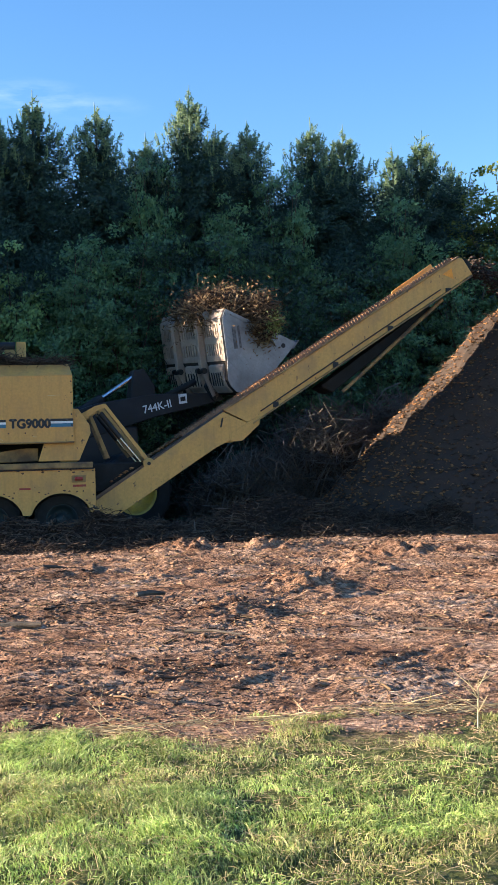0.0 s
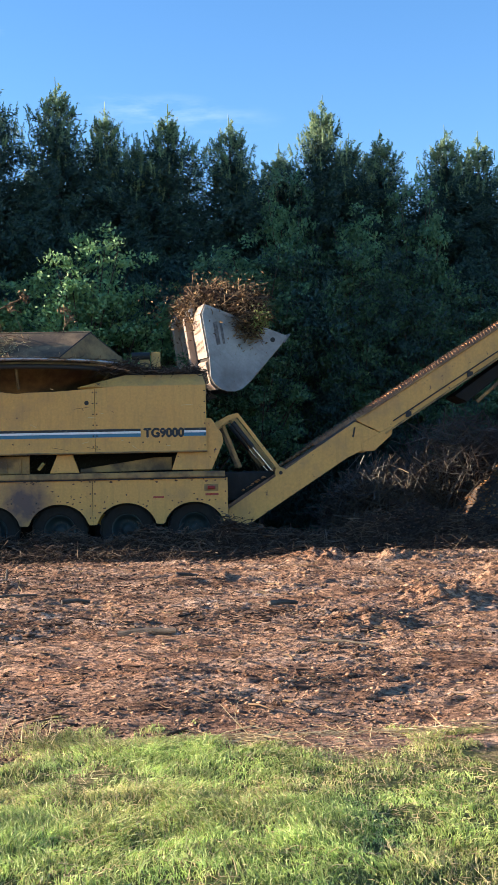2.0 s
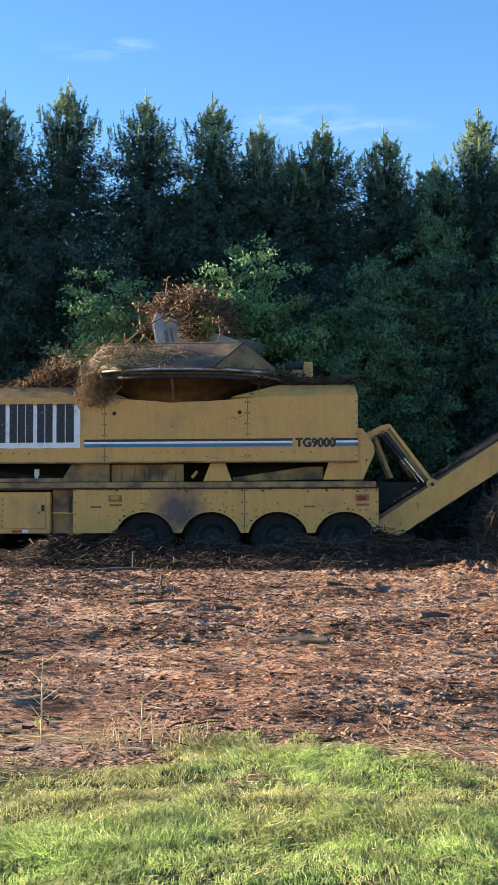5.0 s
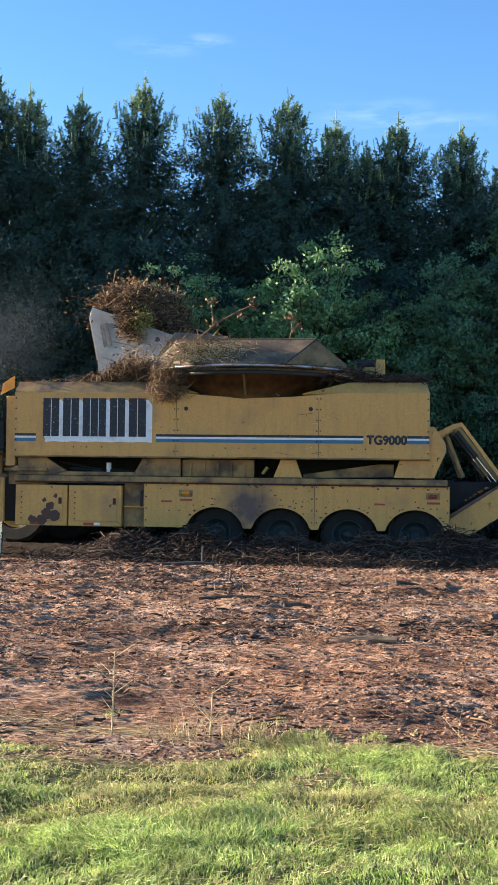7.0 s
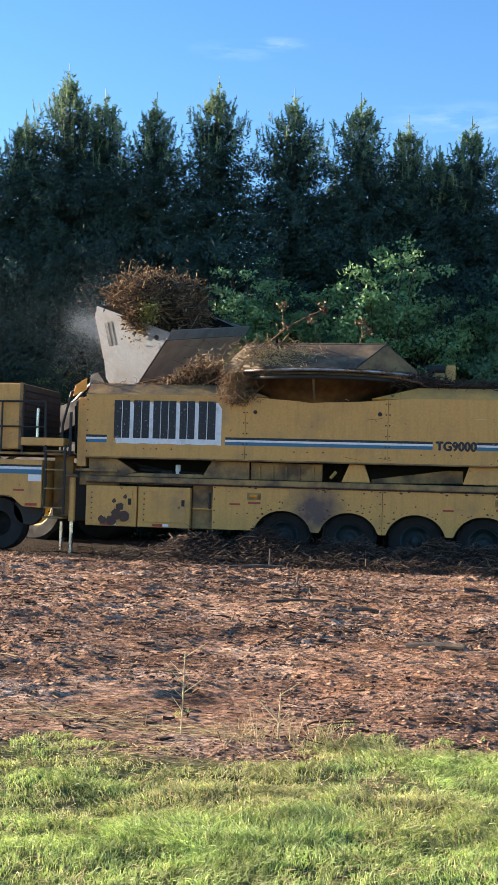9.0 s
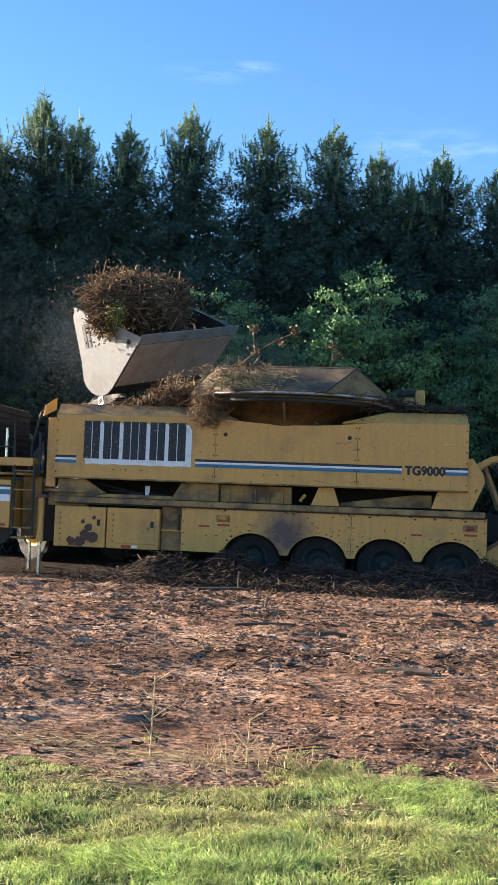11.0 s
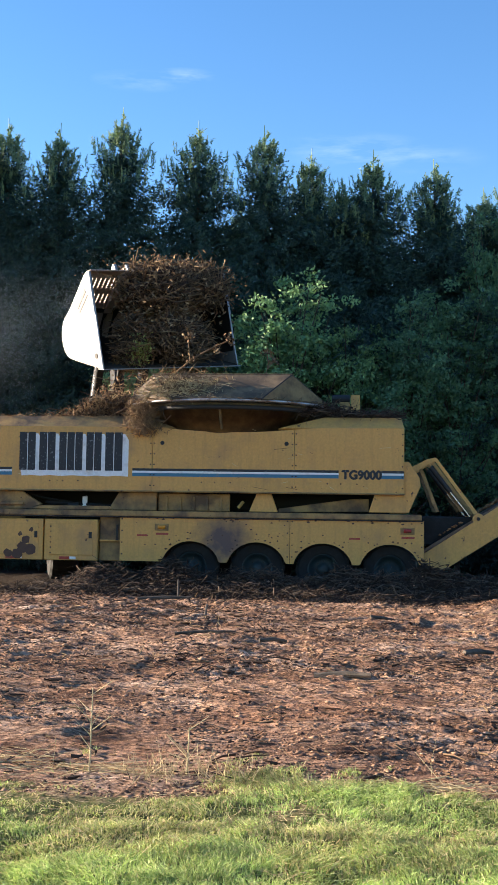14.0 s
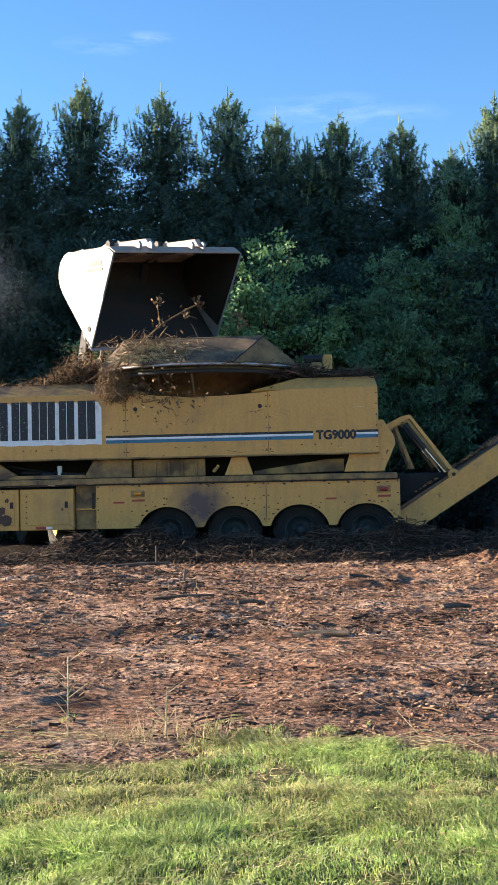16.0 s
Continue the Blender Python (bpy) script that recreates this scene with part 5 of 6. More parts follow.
            part("slot", prism([(-0.045, 0.64), (0.13, 0.90), (0.12, 0.905), (-0.055, 0.645)], y - 0.018, y + 0.018, 0), BLACK, q)
    for y in (-0.61, 0.61):
        part("rib", prism([(-0.16, 0.30), (0.12, 1.10), (0.80, 1.92), (1.02, 1.92), (0.92, 1.835), (0.31, 1.06), (-0.03, 0.3)], y - 0.07, y + 0.07, 0.015), BUCKET_BACK, b)
        for d in (-0.13, 0.13):
            part("link_pin", lathe([(0.0, -0.05), (0.07, -0.05), (0.07, 0.05), (0.0, 0.05)], (0.08, y + d, 1.02), 12), DARK, b)
            part("hitch_link", prism([(0.02, 1.02), (0.12, 1.04), (-0.12, 0.42), (-0.2, 0.44)], y + d - 0.03, y + d + 0.03, 0.008), BUCKET_BACK, b)
    for y in (-0.62, 0.62):
        part("hitch_ear", prism([(-0.22, 0.3), (-0.02, 0.15), (0.02, 0.75), (-0.12, 0.72)], y - 0.06, y + 0.06, 0.01), DARK, b)
    for y in (-0.95, -0.66, 0.35, 0.64):
        part("lifting_lug", prism([(0.88, 1.82), (1.10, 1.905), (1.02, 2.01), (0.94, 2.0)], y - 0.03, y + 0.03, 0.01), BUCKET, b)
    part("cutting_edge", prism([(1.75, -0.03), (2.0, -0.005), (2.0, 0.012), (1.75, -0.004)], -BW / 2 - 0.02, BW / 2 + 0.02, 0.003), BUCKET, b)
    for y in (-0.8, 0.35):
        part("inner_brace", prism([(0.42, 0.95), (0.5, 0.95), (1.1, 1.78), (1.0, 1.78)], y - 0.08, y + 0.08, 0.01), BUCKET_BACK, b)
    return l, boom, b


loader, boom, bucket = build_loader()


# ---- loose brush ----
def brush(n, spread, length, r, drape=0.0, flat=0.6):
    """A tangle of twigs about the origin, of that half-extent."""
    p = unit(rng.normal(size=(n, 3))) * rng.uniform(0, 1, (n, 1)) ** 0.45 * 0.95 * np.array(spread)
    d = unit(rng.normal(size=(n, 3)) * np.array([1, 1, flat])) * rng.uniform(0.3, 1.0, (n, 1)) * length
    d[:, 2] -= drape * np.linalg.norm(p[:, :2], axis=1) * length * 0.5
    return sticks(p - d / 2, d, rng.uniform(0.35, 1.0, n) ** 2 * r, 0.16)


def shreds(n, spread, size):
    c = rng.normal(0, 0.5, (n, 3)) * np.array(spread)
    u = unit(rng.normal(size=(n, 3))) * rng.uniform(0.5, 1.3, (n, 1)) * size
    return leaves(c, u, unit(np.cross(u, rng.normal(size=(n, 3)))) * size * 0.4)


def core(spread, mat, seed):
    own = bmesh.new()
    bmesh.ops.create_icosphere(own, subdivisions=3, radius=1)
    for v in own.verts:
        k = 0.72 + 0.42 * noise.noise(v.co * 2.1 + Vector((seed, 0, 0)))
        v.co = Vector((v.co.x * spread[0], v.co.y * spread[1], v.co.z * spread[2])) * k
    return own


def brush_clump(spread, n, label, green=0):
    t = thing("brush_clump", label, "brush", "brush load in the bucket")
    part("tangle", mesh_of("tangle", *joined(brush(int(n * 0.6), spread, 0.7, 0.02, 0.2), brush(n // 22, spread, 1.25, 0.022, 0.1)), TWIG), None, t)
    part("leaf_litter", mesh_of("leaf_litter", *shreds(n, spread, 0.05), TWIG), None, t)
    part("packed_core", core([s * 0.92 for s in spread], MULCH, n), MULCH, t)
    k = int(n * 1.5)
    part("dark_tangle", mesh_of("dark_tangle", *brush(k, [s * 0.9 for s in spread], 0.6, 0.013), TWIG_DARK), None, t)
    if green:
        sprig, quads2 = shreds(green, (0.22, 0.16, 0.26), 0.04)
        part("green_sprig", mesh_of("green_sprig", sprig + np.array([0.24, -0.22, -0.12]), quads2, SPRIG), None, t)
    for o in t.children:
        if o.name.split(".")[0] in ("tangle", "leaf_litter", "dark_tangle", "green_sprig"):
            tagged(o, kind="stuff")
    return t


clumps = [brush_clump((0.95, 0.85, 0.60), 2000, "heaped dry brown brush and twigs carried in the bucket"),
          brush_clump((0.85, 0.8, 0.52), 1700, "heaped dry twigs and grass carried in the bucket"),
          brush_clump((0.36, 0.24, 0.62), 800, "twigs hanging over the bucket side with a green sprig", 420),
          brush_clump((0.66, 1.45, 0.66), 2000, "dark packed brush and roots filling the bucket")]


def pile_surface(n, cx, cy, rad, height, x0, x1, y0, y1, power=1.0):
    x, y = rng.uniform(x0, x1, n), rng.uniform(y0, y1, n)
    d = np.hypot(x - cx, y - cy) / rad
    z = height * np.clip(1 - d ** power, 0, 1)
    keep = z > 0.03
    return np.stack([x, y, z], -1)[keep]


def build_mulch_pile():
    cx, cy, rad, height, oval = 12.35, 2.0, 5.2, 5.35, 0.76
    own_r, own_a = 70, 220
    rr, aa = np.meshgrid(np.linspace(0, 1.03, own_r), np.linspace(0, 2 * math.pi, own_a, endpoint=False), indexing="ij")
    x, y = cx + rad * rr * np.cos(aa), cy + oval * rad * rr * np.sin(aa)
    z = height * (1 - np.sqrt(rr ** 2 + 0.004)) + 0.16 * fbm(x * 1.1, y * 1.1, 91, 4) * np.minimum(1, rr * 4) + 0.05 * fbm(x * 7, y * 7, 95, 3)
    i = np.arange(own_r * own_a).reshape(own_r, own_a)
    j = np.roll(i, -1, 1)
    faces = np.stack([i[:-1], j[:-1], j[1:], i[1:]], -1).reshape(-1, 4)
    t = thing("mulch_pile", "tall cone of newly shredded dark brown mulch under the conveyor, sun side painted lighter", "mulch pile", kind="stuff")
    part("heap", mesh_of("heap", np.stack([x, y, np.maximum(z, -0.1)], -1).reshape(-1, 3), faces, MULCH, True), None, t)
    n = 26000
    a, k = rng.uniform(0, 6.283, n), np.sqrt(rng.uniform(0, 1.05, n))
    x, y = cx + rad * k * np.cos(a), cy + oval * rad * k * np.sin(a)
    z = height * (1 - np.sqrt(k ** 2 + 0.004)) + 0.16 * fbm(x * 1.1, y * 1.1, 91, 4) * np.minimum(1, k * 4) + 0.05 * fbm(x * 7, y * 7, 95, 3)
    c = np.stack([x, y, np.maximum(z, 0.0) + 0.012], -1)
    # lighter chips on the left flank: sunlight put into the pile's colours
    sun_side = (np.cos(a[:14000]) + 0.12 * rng.normal(size=14000) < -0.66) | (rng.uniform(0, 1, 14000) < 0.02)
    part("sunlit_chips", mesh_of("sunlit_chips", *lumps(c[:14000][sun_side], rng.uniform(0.015, 0.05, sun_side.sum())), CHIP), None, t)
    part("chips", mesh_of("chips", *lumps(c[:14000][~sun_side], rng.uniform(0.015, 0.05, (~sun_side).sum())), CHIP_DARK), None, t)
    d = unit(rng.normal(size=(12000, 3)) * np.array([1, 1, 0.4])) * rng.uniform(0.04, 0.2, (12000, 1))
    part("shreds", mesh_of("shreds", *sticks(c[14000:], d, rng.uniform(0.004, 0.011, 12000)), TWIG_DARK), None, t)
    return t


build_mulch_pile()


def build_brush_pile():
    t = thing("brush_pile", "heap of grey tangled branches and brush behind the conveyor", "brush pile", kind="stuff")
    own = bmesh.new()
    for cx, cy, sx, sy, sz in ((6.6, 4.4, 1.6, 1.3, 1.6), (8.4, 4.8, 1.9, 1.5, 2.6), (10.2, 5.2, 1.6, 1.5, 2.9)):
        c = core((sx, sy, sz), MULCH, cx)
        bmesh.ops.translate(c, vec=(cx, cy, 0), verts=c.verts)
        merged(c, own)
    part("packed_core", own, MULCH, t)
    n = 9000
    k = rng.integers(0, 3, n)
    cen = np.array([(6.6, 4.4, 0.2), (8.4, 4.8, 0.3), (10.2, 5.2, 0.4)])[k]
    ext = np.array([(1.5, 1.2, 1.4), (1.8, 1.4, 2.3), (1.5, 1.4, 2.5)])[k]
    u = unit(rng.normal(size=(n, 3)))
    u[:, 2] = np.abs(u[:, 2])
    p = cen + u * ext * rng.uniform(0.7, 1.05, (n, 1))
    d = unit(rng.normal(size=(n, 3)) + np.array([0, 0, 0.2])) * rng.uniform(0.2, 1.1, (n, 1))
    part("branches", mesh_of("branches", *sticks(p - d / 2, d, rng.uniform(0.3, 1, n) ** 2 * 0.02, 0.2), TWIG_GREY), None, t)


build_brush_pile()


def build_tub_debris():
    t = thing("tub_debris", "dry vines and twigs spilled over the tub's edge", "debris", kind="stuff")
    n = 2200
    x = rng.normal(-3.15, 0.42, n)
    p = np.stack([x, rng.uniform(0.25, 1.6, n), 3.34 + np.abs(rng.normal(0, 1, n)) * 0.26 * np.exp(-((x + 3.2) / 0.5) ** 2)], -1)
    d = unit(rng.normal(size=(n, 3)) + np.array([0.1, -0.25, -0.1])) * rng.uniform(0.12, 0.6, (n, 1))
    part("twigs", mesh_of("twigs", *sticks(p - d / 2, d, rng.uniform(0.3, 1, n) ** 2 * 0.014, 0.2), TWIG), None, t)
    part("matted_leaves", mesh_of("matted_leaves", *leaves(p + rng.normal(0, 0.05, p.shape), u2 := unit(rng.normal(size=p.shape)) * 0.045, unit(np.cross(u2, rng.normal(size=p.shape))) * 0.02), TWIG_DARK), None, t)
    n = 420
    k = rng.uniform(0, 1, n)
    p = np.stack([rng.normal(-1.75, 0.4, n), -0.40 + 0.35 * k, 3.64 + 0.48 * k + 0.02], -1)
    d = unit(rng.normal(size=(n, 3)) * np.array([1, 0.4, 0.6])) * rng.uniform(0.06, 0.32, (n, 1))
    part("leaf_litter", mesh_of("leaf_litter", *joined(sticks(p, d, rng.uniform(0.003, 0.01, n), 0.2)), TWIG), None, t)
    n = 600
    k = rng.uniform(0, 0.8, n)
    p = np.stack([rng.normal(-1.8, 0.36, n) + 0.3 * k, -0.46 + 0.34 * k, 3.63 + 0.47 * k], -1)
    d = unit(rng.normal(size=(n, 3)) * np.array([1, 0.3, 0.4])) * rng.uniform(0.04, 0.16, (n, 1))
    part("golden_litter", mesh_of("golden_litter", *sticks(p, d, rng.uniform(0.003, 0.010, n), 0.2), STRAW), None, t)
    n = 500
    p = np.stack([rng.normal(-2.35, 0.16, n), rng.normal(-0.06, 0.06, n), rng.uniform(2.98, 3.55, n)], -1)
    d = unit(rng.normal(size=(n, 3)) * np.array([1, 0.3, 1])) * rng.uniform(0.08, 0.35, (n, 1))
    part("hanging_vine", mesh_of("hanging_vine", *sticks(p - d / 2, d, rng.uniform(0.003, 0.011, n), 0.25), TWIG), None, t)
    n = 1900
    p = np.stack([rng.uniform(0.55, 2.45, n), rng.uniform(0.1, 1.6, n), np.full(n, 3.36)], -1)
    p[:, 2] += np.abs(rng.normal(0, 0.05, n)) + 0.20 * np.exp(-((p[:, 0] - 1.05) / 0.4) ** 2) * rng.uniform(0, 1, n)
    d = unit(rng.normal(size=(n, 3)) * np.array([1, 1, 0.35])) * rng.uniform(0.05, 0.3, (n, 1))
    part("deck_litter", mesh_of("deck_litter", *sticks(p, d, rng.uniform(0.003, 0.012, n), 0.15), TWIG_DARK), None, t)
    n = 600
    p = np.stack([rng.uniform(-5.2, -3.0, n), rng.uniform(0.15, 1.6, n), np.full(n, 3.34)], -1)
    d = unit(rng.normal(size=(n, 3)) * np.array([1, 1, 0.3])) * rng.uniform(0.05, 0.22, (n, 1))
    part("deck_litter", mesh_of("deck_litter", *sticks(p, d, rng.uniform(0.003, 0.01, n), 0.15), TWIG), None, t)
    n = 420
    a = rng.uniform(math.radians(200), math.radians(335), n)
    p = np.stack([TUB[0] + 2.06 * np.cos(a), TUB[1] + 2.06 * np.sin(a), np.full(n, 3.61)], -1) + rng.normal(0, 0.015, (n, 3))
    d = unit(rng.normal(size=(n, 3)) * np.array([1, 1, 0.5])) * rng.uniform(0.02, 0.13, (n, 1))
    part("rim_litter", mesh_of("rim_litter", *sticks(p, d, rng.uniform(0.003, 0.01, n), 0.15), TWIG), None, t)
    vine = bmesh.new()
    path = [(-2.5, -0.12, 3.35), (-2.2, -0.1, 3.75), (-1.75, -0.05, 4.15), (-1.45, 0.0, 4.42), (-1.1, 0.05, 4.62), (-0.75, 0.05, 4.78)]
    for a, c in zip(path, path[1:]):
        rod(a, c, 0.018, vine, 6, 0.014)
    for a, c in (((-1.5, 0, 4.4), (-1.55, 0, 4.85)), ((-1.1, 0.05, 4.62), (-0.8, 0.1, 4.5)), ((-2.0, -0.1, 3.9), (-2.5, -0.1, 3.5)), ((-2.2, -0.1, 3.75), (-2.75, -0.12, 3.45)), ((-2.6, -0.12, 3.5), (-3.0, -0.1, 3.3))):
        rod(a, c, 0.012, vine, 6, 0.006)
    for a, c in (((-0.2, 1.0, 4.05), (-0.1, 1.0, 4.45)), ((-0.1, 1.0, 4.45), (-0.14, 1.0, 4.72)), ((-0.12, 1.0, 4.35), (0.04, 1.0, 4.55))):
        rod(a, c, 0.014, vine, 6, 0.008)
    part("long_vine", vine, TWIG, t)
    c = np.concatenate([np.array(q) + rng.normal(0, 0.06, (30, 3)) for q in ((-0.75, 0.05, 4.78), (-1.55, 0, 4.85), (-1.0, 0.05, 4.6), (-1.5, 0, 4.45), (-0.13, 1.0, 4.68), (0.02, 1.0, 4.5))])
    u = unit(rng.normal(size=c.shape)) * 0.04
    part("dry_leaves", mesh_of("dry_leaves", *leaves(c, u, unit(np.cross(u, rng.normal(size=c.shape))) * 0.022), TWIG), None, t)


build_tub_debris()

# ---- ground litter ----
n = 12000
p = scatter(n, -4.5, 9.5, -1.75, 0.05, 0.0)
p = p[bell(p[:, 0], 6.3, 1.0) * bell(p[:, 1], 0.1, 1.0) < 0.3]
n = len(p)
p[:, 2] += rng.uniform(0, 0.12, n)
d = unit(rng.normal(size=(n, 3)) * np.array([1.3, 1, 0.45])) * (0.04 + 0.42 * rng.uniform(0, 1, (n, 1)) ** 2)
stuff("branch_litter", "dark twigs and bark heaped along the wheels", "litter", sticks(p - d / 2, d, rng.uniform(0.3, 1, n) ** 2 * 0.014, 0.15), TWIG_DARK)
n = 9000
p = scatter(n, -4.5, 9.5, -1.9, 0.1, 0.02)
stuff("bark_mulch", "dark brown shredded bark heaped along the wheels", "mulch", lumps(p, rng.uniform(0.012, 0.045, n)), CHIP_DARK)
# the sun patch on the litter is put in as lighter orange chips
n = 900
p = scatter(n, -4.4, -2.7, -0.5, 0.35, 0.03)
stuff("sunlit_chips", "orange-brown wood chips in the sun under the lockers", "wood chips", lumps(p, rng.uniform(0.012, 0.035, n)), CHIP)
n = 24000
p = scatter(n, -5, 10, -15.9, -1.2, 0.004)
heap = vnoise(p[:, 0] * 0.6, p[:, 1] * 0.55, 46) + 0.6 * vnoise(p[:, 0] * 2.1, p[:, 1] * 1.6, 47) + 1.3 * bell(p[:, 0], -0.2, 1.8) * bell(p[:, 1], -6.5, 1.6)
p = p[heap + 0.3 * rng.normal(size=n) > 0.45]
n = len(p)
p[:, 2] += 0.02 * rng.uniform(0, 1, n)
d = unit(rng.normal(size=(n, 3)) * np.array([1.6, 1, 0.12])) * (0.025 + 0.15 * rng.uniform(0, 1, (n, 1)) ** 3)
stuff("bark_bits", "dark bark shreds trodden into the soil", "litter", sticks(p, d, 0.003 + 0.012 * rng.uniform(0, 1, n) ** 2, 0.1), CHIP_DARK)
n = 13000
p = scatter(n, -5, 10, -15.8, -1.2, 0.006)
d = unit(rng.normal(size=(n, 3)) * np.array([1.3, 1, 0.12])) * (0.015 + 0.22 * rng.uniform(0, 1, (n, 1)) ** 5)
stuff("scattered_twigs", "small broken twigs pressed into the soil", "litter", sticks(p, d, rng.uniform(0.25, 1, n) ** 2 * 0.011, 0.1), TWIG)
n = 56000
u = rng.uniform(0, 1, n)
y = -16.3 + 15.3 * u ** 1.5
x = 2.2 + (rng.uniform(-1, 1, n)) * (1.6 + 0.42 * (y + 22))
p = np.stack([x, y, ground_z(x, y)], -1)
worked = vnoise(x * 0.55, y * 0.8, 41) + 0.5 * vnoise(x * 1.7, y * 1.7, 42) + 0.3
p = p[worked + 0.35 * rng.uniform(-1, 1, n) > 0.0]
size = 0.005 + 0.011 * rng.uniform(0, 1, len(p)) + 0.024 * rng.uniform(0, 1, len(p)) ** 8
stuff("soil_clods", "loose crumbs and clods of reddish soil", "soil", lumps(p, size * (0.75 + 0.07 * (p[:, 1] + 16.5))), CLOD)
beds = [(3.44, -15.8, 0.38, 0.10), (4.2, -15.75, 0.35, 0.10), (-0.05, -15.45, 0.42, 0.16), (2.5, -15.95, 0.45, 0.10), (0.6, -15.7, 0.4, 0.12)]
q = np.array(beds)[rng.integers(0, len(beds), 700)]
x, y = q[:, 0] + q[:, 2] * rng.normal(0, 0.6, 700), q[:, 1] + q[:, 3] * rng.normal(0, 0.7, 700)
p = np.stack([x, y, ground_z(x, y) + rng.uniform(0.004, 0.03, 700)], -1)
n = len(p)
d = unit(rng.normal(size=(n, 3)) * np.array([1.8, 0.5, 0.10])) * (0.03 + 0.30 * rng.uniform(0, 1, (n, 1)) ** 1.5)
stuff("straw_litter", "pale dry stalks along the grass edge", "litter", sticks(p, d, rng.uniform(0.0012, 0.003, n), 0.08), STRAW)


def lush_at(x, y):
    """Where the grass is green and thick: above nought, in broad patches, most of them well away from the soil."""
    return 0.9 * vnoise(x * 0.8 + 0.3, y * 1.1, 66) + 0.45 * vnoise(x * 3.2, y * 3.6, 67) + 0.5 * np.clip(-(y + 17.0), -1, 1) + 0.35 * bell(x, 0.2, 1.1) - 0.05


def grass_blades(n, x0, x1, y0, y1, lush):
    p = scatter(n, x0, x1, y0, y1)
    p = p[(lush_at(p[:, 0], p[:, 1]) + 0.18 * rng.normal(size=n) > 0) == lush]
    n = len(p)
    dens = vnoise(p[:, 0] * 2.3, p[:, 1] * 2.3, 7) * 0.5 + vnoise(p[:, 0] * 7, p[:, 1] * 7, 8) * 0.35
    keep = p[:, 1] < grass_line(p[:, 0]) + 0.6 * dens - 0.08 + 0.1 * rng.normal(size=n)
    keep &= (dens + 0.4 * vnoise(p[:, 0] * 18, p[:, 1] * 18, 9) + rng.uniform(-0.5, 0.7, n) - 0.45 * np.clip(vnoise(p[:, 0] * 1.1, p[:, 1] * 2.1, 17) + 0.05, 0, 1) - 0.25 * np.clip((p[:, 1] - grass_line(p[:, 0]) + 0.7), 0, 1)) > -0.02
    tuft = vnoise(p[:, 0] * 2.9, p[:, 1] * 1.4, 27) + 0.5 * vnoise(p[:, 0] * 9, p[:, 1] * 6, 28)
    keep |= (tuft > 0.66) & (p[:, 1] < -15.0 - 0.25 * np.abs(p[:, 0] - 1)) & (rng.uniform(0, 1, n) < 0.35)
    p, dens = p[keep], dens[keep]
    m = len(p)
    h = (0.010 + 0.018 * rng.uniform(0, 1, m) + 0.050 * np.clip(dens + 0.1, 0, 1) * rng.uniform(0.5, 1, m) + 0.012 * np.clip(lush_at(p[:, 0], p[:, 1]), 0, 1))[:, None]
    lean = rng.normal(0, 0.6, (m, 3))
    lean[:, 0] += 0.5 * vnoise(p[:, 0] * 3.1, p[:, 1] * 4.0, 63)
    lean[:, 1] += 0.5 * vnoise(p[:, 0] * 3.1, p[:, 1] * 4.0, 64)
    lean[:, 2] = 0
    side = unit(np.cross(np.array([0, 0, 1.0]) + lean, rng.normal(size=(m, 3)))) * rng.uniform(0.0011, 0.0025, (m, 1))
    mid = p + h * (np.array([0, 0, 0.6]) + lean * 0.35)
    tip = p + h * (np.array([0, 0, 0.85]) + lean * 1.0)
    verts = np.stack([p - side, p + side, mid + side * 0.8, tip, mid - side * 0.8], 1).reshape(-1, 3)
    b = np.arange(m)[:, None] * 5
    return verts, np.concatenate([b + np.array([[0, 1, 2, 4]]), b + np.array([[4, 2, 3, 3]])])[:m], b


def blades_mesh(n, *area):
    verts, _, b = grass_blades(n, *area)
    tri = np.concatenate([b + np.array([[0, 1, 2]]), b + np.array([[0, 2, 4]]), b + np.array([[4, 2, 3]])])
    return verts, tri


stuff("grass", "short mown grass, olive and straw-coloured", "grass", blades_mesh(380000, -0.6, 6.2, -18.7, -15.0, False), GRASS)
stuff("grass", "thick bright green patches in the mown grass", "grass", blades_mesh(360000, -0.6, 6.2, -18.7, -15.0, True), LUSH)
stuff("grass", "short mown grass with bare patches", "grass", blades_mesh(60000, -4, 9, -26, -18.7, False), GRASS)
stuff("grass", "green mown grass round the path", "grass", blades_mesh(60000, -4, 9, -26, -18.7, True), LUSH)
n = 11000
p = scatter(n, -0.6, 6.2, -18.7, -15.6, 0.012)
p = p[p[:, 1] < grass_line(p[:, 0]) + 0.1]
n = len(p)
d = unit(rng.normal(size=(n, 3)) * np.array([1.2, 1, 0.25])) * rng.uniform(0.02, 0.09, (n, 1))
stuff("thatch", "dry clippings lying in the mown grass", "grass", sticks(p, d, rng.uniform(0.0008, 0.0018, n), 0.1), STRAW)
n = 110
p = np.concatenate([scatter(n // 2, 0.85, 1.4, -15.95, -15.65), scatter(n // 2, 0.75, 1.5, -16.0, -15.6)])
d = unit(rng.normal(size=(n, 3)) * np.array([0.5, 0.5, 0.2]) + np.array([0, 0, 0.8])) * rng.uniform(0.05, 0.2, (n, 1))
stuff("dry_stalks", "upright dry grass stalks at the soil edge", "grass", sticks(p, d, np.full(n, 0.0022), 0.08), STRAW)


